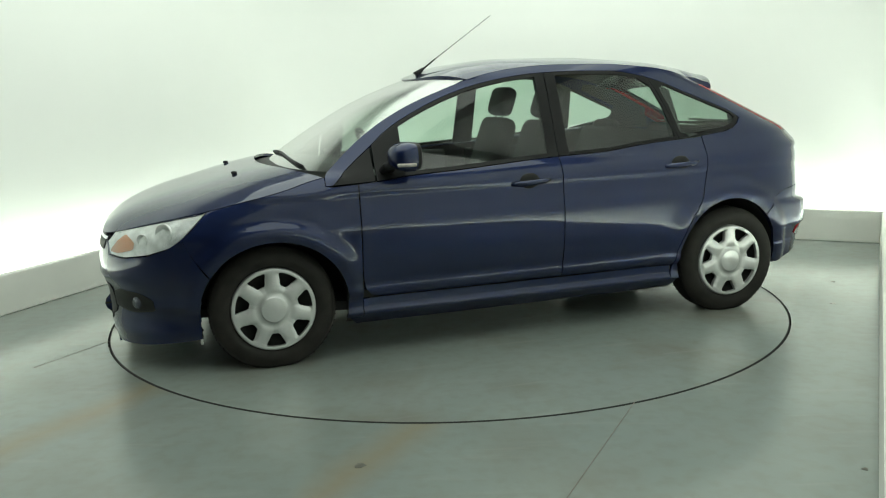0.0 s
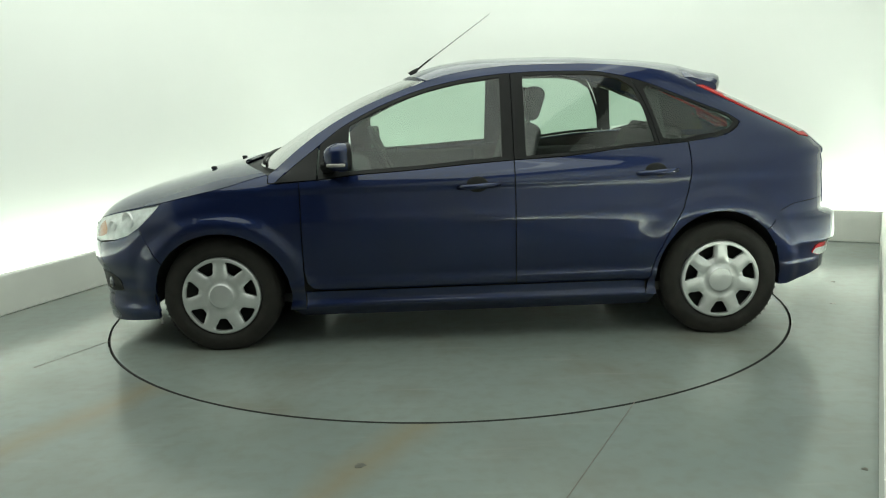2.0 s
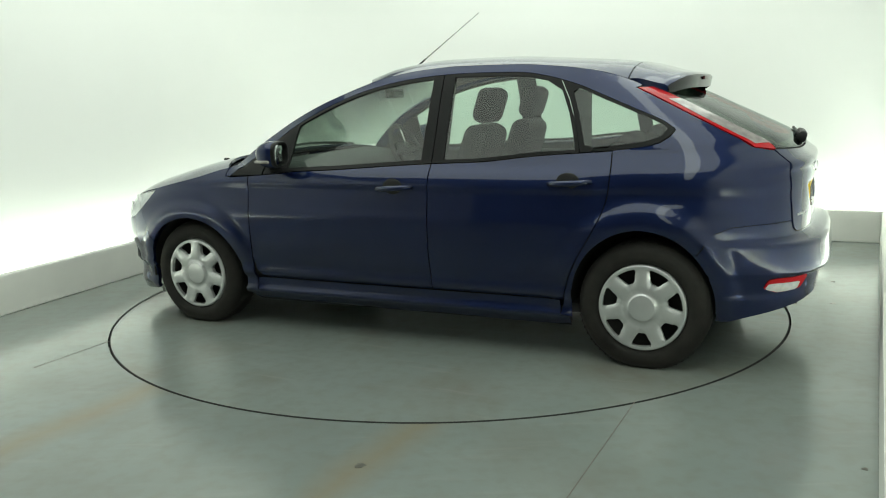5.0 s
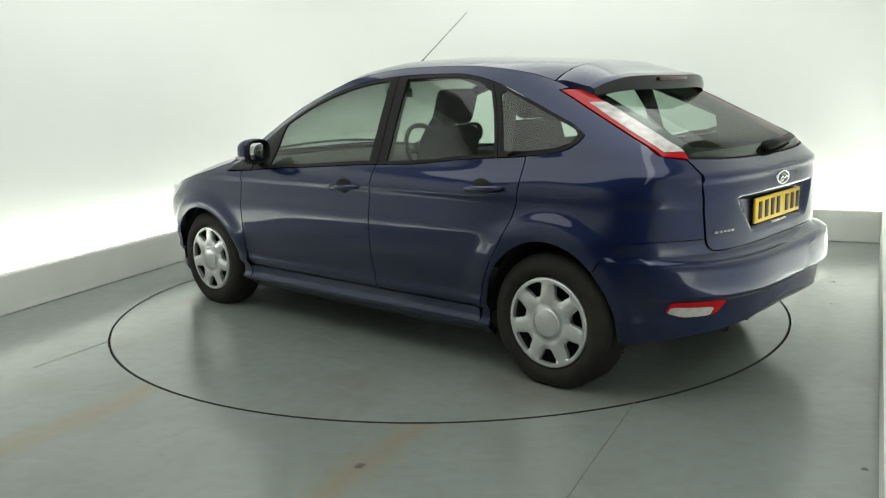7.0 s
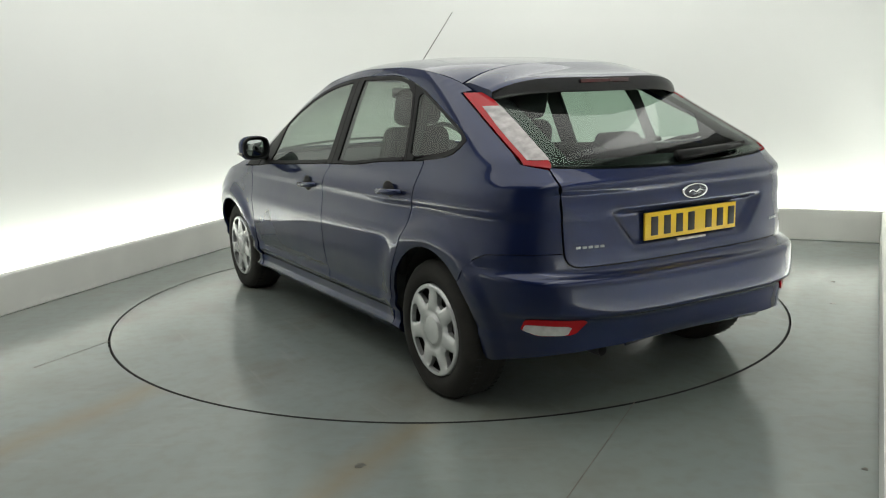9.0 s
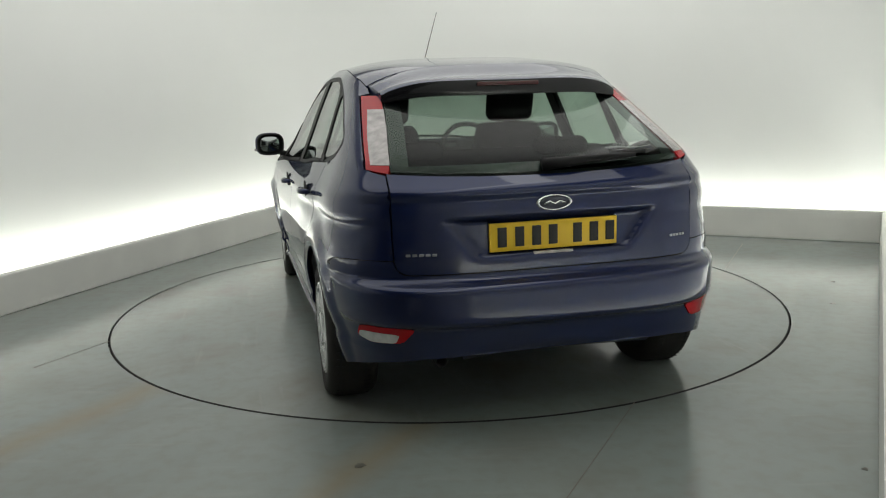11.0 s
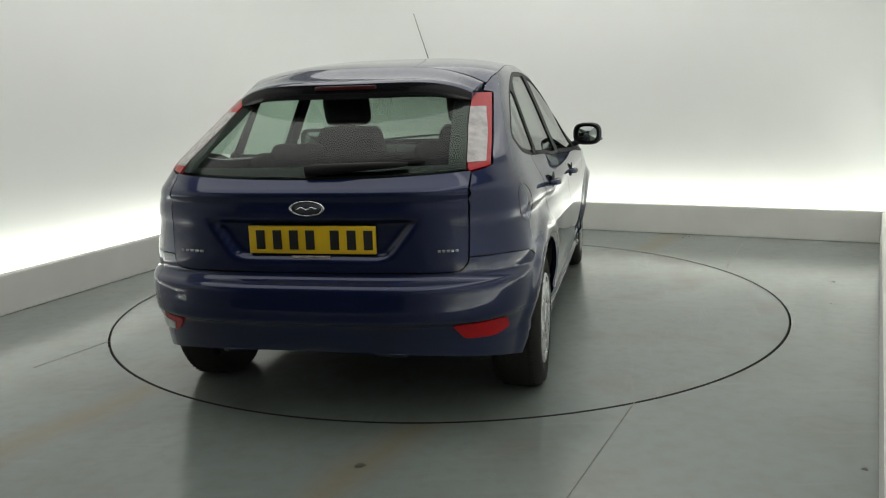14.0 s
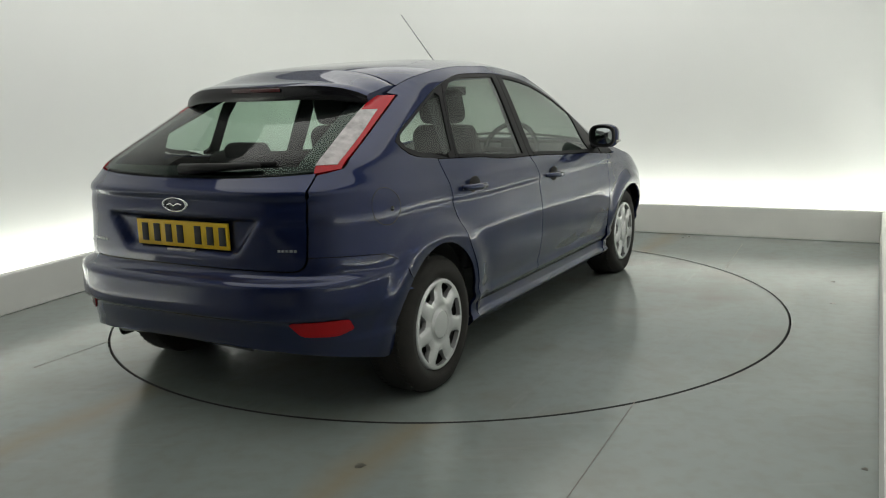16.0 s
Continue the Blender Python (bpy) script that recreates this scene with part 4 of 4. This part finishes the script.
    part("exhaust", bm, UNDER, car)
    # front bumper and grille
    def bump_front(sdeg, z):
        a = radians(90 - abs(sdeg))
        x = 1.15 + (NOSE(z) - 1.15) * math.sin(a) ** (2 / 3.3)
        y = max(Y(x, max(z, 0.30)) - flare(x, max(z, 0.30)) + flare(x, z) - 0.10 * max(0.0, 0.30 - z) + 0.020 * math.exp(-((z - 0.20) / 0.04) ** 2), 0.0) if abs(sdeg) > 0.01 else 0.0
        return Vector((x, math.copysign(y, sdeg) if sdeg else 0, z))
    def fdeg(x, z):
        f = min(max((x - 1.15) / (NOSE(z) - 1.15), 0), 1)
        return 90 - math.degrees(math.asin(f ** (3.3 / 2)))
    half = [(fdeg(x, z), z) for x, z in [(1.6906, 0.60), (1.7206, 0.6715), (1.79, 0.628), (1.88, 0.595), (1.99, 0.577), (2.066, 0.583), (2.072, 0.64)]]
    arch_pts = [(fdeg(x, z), z) for x, z in arch(ARCH_F, 32, 0, 7) + [(1.664, 0.26), (1.663, 0.22), (1.661, 0.175)]]
    poly = arch_pts + [(d, 0.125 + 0.046 * (abs(d) / arch_pts[-1][0]) ** 3) for d in np.linspace(arch_pts[-1][0] * 0.96, -arch_pts[-1][0] * 0.96, 25)] + [(-d, z) for d, z in arch_pts[::-1]] + [(-d, z) for d, z in half] + [(d, z) for d, z in half[::-1]]
    fb = part("front_bumper", sheet(poly, bump_front, (2.5, 0.02), 0.02, (1, 0, 0)), PAINT, car)
    poly = [(d, 0.60) for d in np.linspace(-21, 21, 9)] + [(d, 0.648) for d in np.linspace(22, -22, 9)]
    part("grille", sheet(poly, lambda d, z: bump_front(d, z) + Vector((0.004, 0, 0)), (4, 0.02), 0.005, (1, 0, 0)), BLACK_TRIM, fb, "black upper grille")
    poly = [(d, 0.21) for d in np.linspace(-26, 26, 9)] + [(d, 0.42) for d in np.linspace(22, -22, 9)]
    part("grille", sheet(poly, lambda d, z: bump_front(d, z) + Vector((0.004, 0, 0)), (4, 0.03), 0.005, (1, 0, 0)), BLACK_TRIM, fb, "black lower grille")
    poly = [(d, 0.650) for d in np.linspace(-23, 23, 9)] + [(d, 0.664) for d in np.linspace(23, -23, 9)]
    part("grille_trim", sheet(poly, lambda d, z: bump_front(d, z) + Vector((0.006, 0, 0)), (4, 0.02), 0.006, (1, 0, 0)), CHROME, fb, "chrome strip over the grille")
    part("bumper_clip", box(0.012, 0.010, 0.055, Matrix.Translation((1.668, 0.80, 0.165)), 0.003), GREY_PLASTIC, fb, "small pale clip under the bumper's end")
    # floor pan
    poly = [(-1.70, -0.6), (-1.70, 0.6), (-0.95, 0.80), (0.93, 0.80), (1.9, 0.6), (1.9, -0.6), (0.93, -0.80), (-0.95, -0.80)]
    pan = prism([Vector(p) for p in poly], 0.235, 0.28)
    part("floor_pan", joined(pan, box(0.9, 1.0, 0.35, Matrix.Translation((1.45, 0, 0.42)), 0.02), box(0.5, 0.9, 0.12, Matrix.Translation((-1.5, 0, 0.37)), 0.02)), UNDER, car, smooth=False)
    # aerial
    an = new("aerial")
    an.parent = car
    part("foot", tube([(0.305, 0, 1.415), (0.29, 0, 1.432), (0.26, 0, 1.455)], [0.026, 0.016, 0.008], 10), BLACK_TRIM, an)
    part("rod", tube([(0.28, 0, 1.438), (0.185, 0, 1.509), (0.18, 0, 1.512), (-0.163, 0, 1.752), (-0.172, 0, 1.758)], [0.006, 0.005, 0.0024, 0.0015, 0.0028], 8), GLOSS_BLACK, an)
    # number plate, with bars for its characters
    px = XR(0, 0.77) + 0.018
    plate = part("number_plate", box(0.012, 0.52, 0.110, Matrix.Translation((px, -0.005, 0.772)), 0.003), YELLOW, car, "yellow rear number plate")
    for k, y in enumerate((0.205, 0.135, 0.067, 0.0, -0.10, -0.168, -0.235)):
        part("character_bar", box(0.004, 0.036, 0.076, Matrix.Translation((px - 0.007, y, 0.772)), 0.001), DARK_INK, plate)
    part("plate_light", box(0.02, 0.16, 0.012, Matrix.Translation((px - 0.004, 0.0, 0.704)), 0.003), CLEAR_LENS, gate)
    # oval badge
    bx = XR(0, 0.897) - 0.004
    bm = lathe([(0.0, 0.004), (0.062, 0.004), (0.062, 0.008), (0.072, 0.006), (0.072, -0.004)], 40)
    bm.transform(Matrix.Translation((bx, 0, 0.897)) @ Matrix.Rotation(radians(90), 4, "Z") @ Matrix.Diagonal((1, 1, 0.42, 1)))
    badge = part("badge", bm, CHROME, gate, "chrome oval badge")
    bm = lathe([(0.0, 0.006), (0.060, 0.005), (0.061, 0.002)], 40)
    bm.transform(Matrix.Translation((bx, 0, 0.897)) @ Matrix.Rotation(radians(90), 4, "Z") @ Matrix.Diagonal((1, 1, 0.40, 1)))
    part("badge_field", bm, BADGE_BLUE, badge)
    part("badge_mark", tube([(bx - 0.008, 0.042, 0.893), (bx - 0.008, 0.02, 0.902), (bx - 0.008, 0.0, 0.892), (bx - 0.008, -0.02, 0.902), (bx - 0.008, -0.042, 0.896)], 0.004, 6), CHROME, badge)
    # unreadable chrome scripts
    for y0, y1, z in ((0.575, 0.455, 0.722), (-0.50, -0.58, 0.728)):
        for k in range(5):
            y = y0 + (y1 - y0) * (k + 0.5) / 5
            bm = box(0.004, abs(y0 - y1) * 0.15, 0.010, Matrix.Translation((XR(y, z) - 0.003, y, z)) @ Matrix.Rotation(-math.atan((XR(y + 0.03, z) - XR(y - 0.03, z)) / 0.06), 4, "Z"), 0.001)
            part("script_bar", bm, SCRIPT, gate)
    # round fuel flap in the right-hand quarter
    ring = []
    for k in range(40):
        x, z = -1.645 + 0.080 * math.cos(math.tau * k / 40), 0.872 + 0.075 * math.sin(math.tau * k / 40)
        ring.append((x, -Y(x, z) + 0.0005, z))
    part("fuel_flap_joint", tube(ring, 0.0017, 6, True), UNDER, car)
    # plug beside the flap
    for x, z in ((-1.62, 0.86),):
        bm = lathe([(0.0, 0.002), (0.010, 0.0015), (0.011, -0.002)], 14)
        bm.transform(Matrix.Translation((x, -Y(x, z) - 0.0005, z)) @ Matrix.Rotation(-math.atan((Y(x + 0.02, z) - Y(x - 0.02, z)) / 0.04), 4, "Z") @ Matrix.Diagonal((1, -1, 1, 1)))
        part("plug", bm, GLOSS_BLACK, car)



build_top_and_ends()


# ---- wheels ----
def build_wheel(x, s):
    w = new("wheel")
    w.parent = car
    w.location = (x, s * (0.868 if x > 0 else 0.836), 0.296)
    if s < 0:
        w.rotation_euler = (0, 0, math.pi)
    r = 0.312
    prof = [(0.185, -0.19), (0.25, -0.203), (0.282, -0.198), (0.300, -0.178), (0.309, -0.155), (r, -0.12), (r, -0.06), (0.309, -0.032), (0.300, -0.010), (0.282, 0.008), (0.25, 0.014), (0.215, 0.010), (0.208, -0.01), (0.19, -0.03)]
    bm = lathe(prof, 96)
    for v in bm.verts:
        # the tyre stands flat on the floor and bulges a little there
        if v.co.z < -0.2955:
            v.co.z = -0.2955
        v.co.y += 0.006 * smooth01((-0.22 - v.co.z) / 0.07) * (1 if v.co.y > -0.09 else -1)
    part("tyre", bm, RUBBER, w, "black tyre")
    for k in range(4):
        part("tread_groove", lathe([(r + 0.0004, -0.145 + k * 0.035), (r + 0.0008, -0.142 + k * 0.035), (r + 0.0004, -0.138 + k * 0.035)], 64), UNDER, w)
    cuts = []
    for k in range(60):
        a = math.tau * k / 60
        if math.sin(a) * r > -0.285:
            for y, lean in ((-0.150, 0.25), (-0.035, -0.25), (-0.092, 0.4)):
                cuts.append(box(0.0025, 0.030, 0.006, Matrix.Rotation(-a, 4, "Y") @ Matrix.Translation((r - 0.0008, y, 0)) @ Matrix.Rotation(lean, 4, "X")))
    tagged(part("tread_pattern", joined(*cuts), UNDER, w, "", False), "fine lateral cuts of the tyre tread", kind="stuff")
    part("rim", lathe([(0.0, -0.05), (0.195, -0.05), (0.20, -0.02), (0.205, 0.0)], 40), UNDER, w, "dark steel rim behind the cover")
    part("wheel_cover", wheel_cover(), SILVER, w, "silver seven-spoke wheel cover")
    part("hub_cap", lathe([(0.0, 0.0185), (0.058, 0.018), (0.064, 0.016), (0.0665, 0.008)], 32), SILVER, w)


def wheel_cover():
    """A dished disc and ring with seven pockets between flaring spokes."""
    bm = bmesh.new()
    spokes, inner, outer = 7, 10, 8
    per = inner + outer
    n = spokes * per
    radii = [0.0, 0.067, 0.069, 0.092, 0.112, 0.122, 0.124, 0.129, 0.138, 0.152, 0.166, 0.178, 0.184, 0.187, 0.190, 0.198, 0.205, 0.208]
    height = [0.012, 0.013, 0.003, 0.016, 0.016, 0.016, 0.016, 0.016, 0.0155, 0.0145, 0.013, 0.0125, 0.0125, 0.0125, 0.012, 0.014, 0.010, -0.010]
    share = spline([0.0, 0.112, 0.123, 0.129, 0.150, 0.178, 0.186, 0.21], [0.22, 0.22, 0.24, 0.36, 0.46, 0.58, 0.55, 0.55])
    rings = []
    for r, h in zip(radii, height):
        row = []
        for k in range(n):
            sector, c = divmod(k, per)
            half = share(r) / 2
            u = (-half + 2 * half * c / inner) if c < inner else (half + (1 - 2 * half) * (c - inner) / outer)
            a = (sector + 0.5 + u) * math.tau / spokes + math.radians(90)
            # the spokes stand above dished pockets
            top = math.sin(math.pi * (c - inner) / outer) ** 0.5 if c > inner else 0.0
            ridge = -0.011 * smooth01((r - 0.085) / 0.04) * smooth01((0.190 - r) / 0.02) * (1 - top)
            row.append(bm.verts.new((math.cos(a) * r, h + ridge, math.sin(a) * r)))
        rings.append(row)
    for i in range(len(radii) - 1):
        rm = (radii[i] + radii[i + 1]) / 2
        for k in range(n):
            if 0.122 < rm < 0.187 and k % per < inner:
                continue
            bm.faces.new((rings[i][k], rings[i][(k + 1) % n], rings[i + 1][(k + 1) % n], rings[i + 1][k]))
    bmesh.ops.remove_doubles(bm, verts=bm.verts[:], dist=1e-5)
    bmesh.ops.delete(bm, geom=[v for v in bm.verts if not v.link_faces], context="VERTS")
    bmesh.ops.recalc_face_normals(bm, faces=bm.faces[:])
    if sum(f.normal.y * f.calc_area() for f in bm.faces) < 0:
        bmesh.ops.reverse_faces(bm, faces=bm.faces[:])
    edges = [e for e in bm.edges if e.is_boundary]
    for e in edges:
        e.smooth = False
    made = bmesh.ops.extrude_edge_only(bm, edges=edges)["geom"]
    for v in made:
        if isinstance(v, bmesh.types.BMVert):
            v.co.y -= 0.022
    return bm


for wx in (1.318, -1.318):
    for ws in (1, -1):
        build_wheel(wx, ws)


# ---- cabin ----
def build_seat(x, y, lean=18):
    seat = new("front_seat")
    seat.parent = car
    part("cushion", box(0.50, 0.50, 0.16, Matrix.Translation((x + 0.10, y, 0.50)), 0.05, 3), FABRIC, seat)
    m = Matrix.Translation((x - 0.20, y, 0.55)) @ Matrix.Rotation(radians(-lean), 4, "Y")
    bm = box(0.13, 0.48, 0.62, Matrix.Translation((0, 0, 0.30)), 0.055, 4)
    for v in bm.verts:
        v.co.y *= 1 - 0.22 * smooth01((v.co.z - 0.35) / 0.25)
    bm.transform(m)
    part("backrest", bm, FABRIC, seat)
    bm = box(0.10, 0.27, 0.19, Matrix.Translation((0.02, 0, 0.715)), 0.045, 4)
    bm.transform(m)
    part("headrest", bm, FABRIC, seat)
    for dy in (-0.06, 0.06):
        bm = tube([(0.01, dy, 0.58), (0.015, dy, 0.70)], 0.007, 6)
        bm.transform(m)
        part("headrest_post", bm, CHROME, seat)


build_seat(0.02, 0.36)
build_seat(0.02, -0.36)


def build_cabin():
    bench = new("rear_seat")
    bench.parent = car
    part("cushion", box(0.5, 1.25, 0.16, Matrix.Translation((-0.72, 0, 0.52)), 0.05, 3), FABRIC, bench)
    m = Matrix.Translation((-0.98, 0, 0.55)) @ Matrix.Rotation(radians(-20), 4, "Y")
    part("backrest", box(0.13, 1.24, 0.52, m @ Matrix.Translation((0, 0, 0.26)), 0.05, 3), FABRIC, bench)
    for y in (-0.36, 0.36):
        part("headrest", box(0.09, 0.27, 0.11, m @ Matrix.Translation((0.0, y, 0.515)), 0.035, 3), FABRIC, bench)
    bm = box(0.42, 1.42, 0.26, Matrix.Translation((0.83, 0, 0.80)), 0.09, 4)
    for v in bm.verts:
        v.co.z -= 0.05 * abs(v.co.y) ** 2
        v.co.z += 0.04 * smooth01((v.co.x - 0.65) / 0.4)
    part("dashboard", bm, CABIN, car)
    st = new("steering_wheel")
    st.parent = car
    m = Matrix.Translation((0.52, -0.36, 0.93)) @ Matrix.Rotation(radians(-65), 4, "Y")
    ring = tube([(math.cos(k * math.tau / 28) * 0.18, math.sin(k * math.tau / 28) * 0.18, 0) for k in range(28)], 0.016, 8, True)
    ring.transform(m)
    part("steering_rim", ring, CABIN, st)
    part("boss", box(0.14, 0.15, 0.05, m @ Matrix.Translation((0, 0, -0.02)), 0.02), CABIN, st)
    part("spoke", box(0.03, 0.34, 0.02, m, 0.006), CABIN, st)
    part("rear_view_mirror", box(0.03, 0.22, 0.06, Matrix.Translation((0.40, 0, 1.315)), 0.012), GLOSS_BLACK, car)
    part("parcel_shelf", box(0.55, 1.20, 0.03, Matrix.Translation((-1.50, 0, 0.955)), 0.01), CABIN, car)
    ts = np.linspace(-0.97, 0.97, 9)
    poly = [(0.25, t) for t in ts] + [(-1.24, t) for t in ts[::-1]]
    part("headlining", sheet(poly, lambda x, t: roof_point(x, t) + Vector((0, 0, -0.03)), (0.12, 0.2), 0, (0, 0, -1)), CABIN, car)
    for s in (-1, 1):
        for x, a in ((0.35, 0.9), (-0.6, 0.7)):
            bm = box(a, 0.05, 0.45, Matrix.Translation((x, s * 0.775, 0.69)), 0.02)
            part("door_trim", bm, CABIN, car)
        part("centre_pillar", sheet([(-0.17, 0.95), (-0.31, 0.955), (-0.30, 1.40), (-0.18, 1.40)], side(s, 0.03), (0.1, 0.1), 0, (0, s, 0)), CABIN, car)
        part("rear_pillar_trim", sheet([(-0.96, 1.03), (-1.05, 1.03), (-1.02, 1.29), (-0.93, 1.32)], side(s, 0.03), (0.1, 0.1), 0, (0, s, 0)), CABIN, car)
        part("rear_pillar_trim", sheet([(-1.37, 1.0), (-1.70, 1.0), (-1.60, 1.15), (-1.25, 1.32), (-1.1, 1.33), (-1.1, 1.29), (-1.38, 1.17)], side(s, 0.03), (0.1, 0.1), 0, (0, s, 0)), CABIN, car)


build_cabin()


# ---- what moves ----
def motions():
    rows_car, rows_table = [], []
    for k in range(33):
        t = k / 2
        a = TURN_START + TURN_RATE * t
        turn = Matrix.Rotation(radians(a), 4, "Z")
        rows_table.append((t, turn))
        rows_car.append((t, turn @ Matrix.Translation((*CAR_OFFSET, 0))))
    walk(car, rows_car)
    walk(turntable, rows_table)


motions()
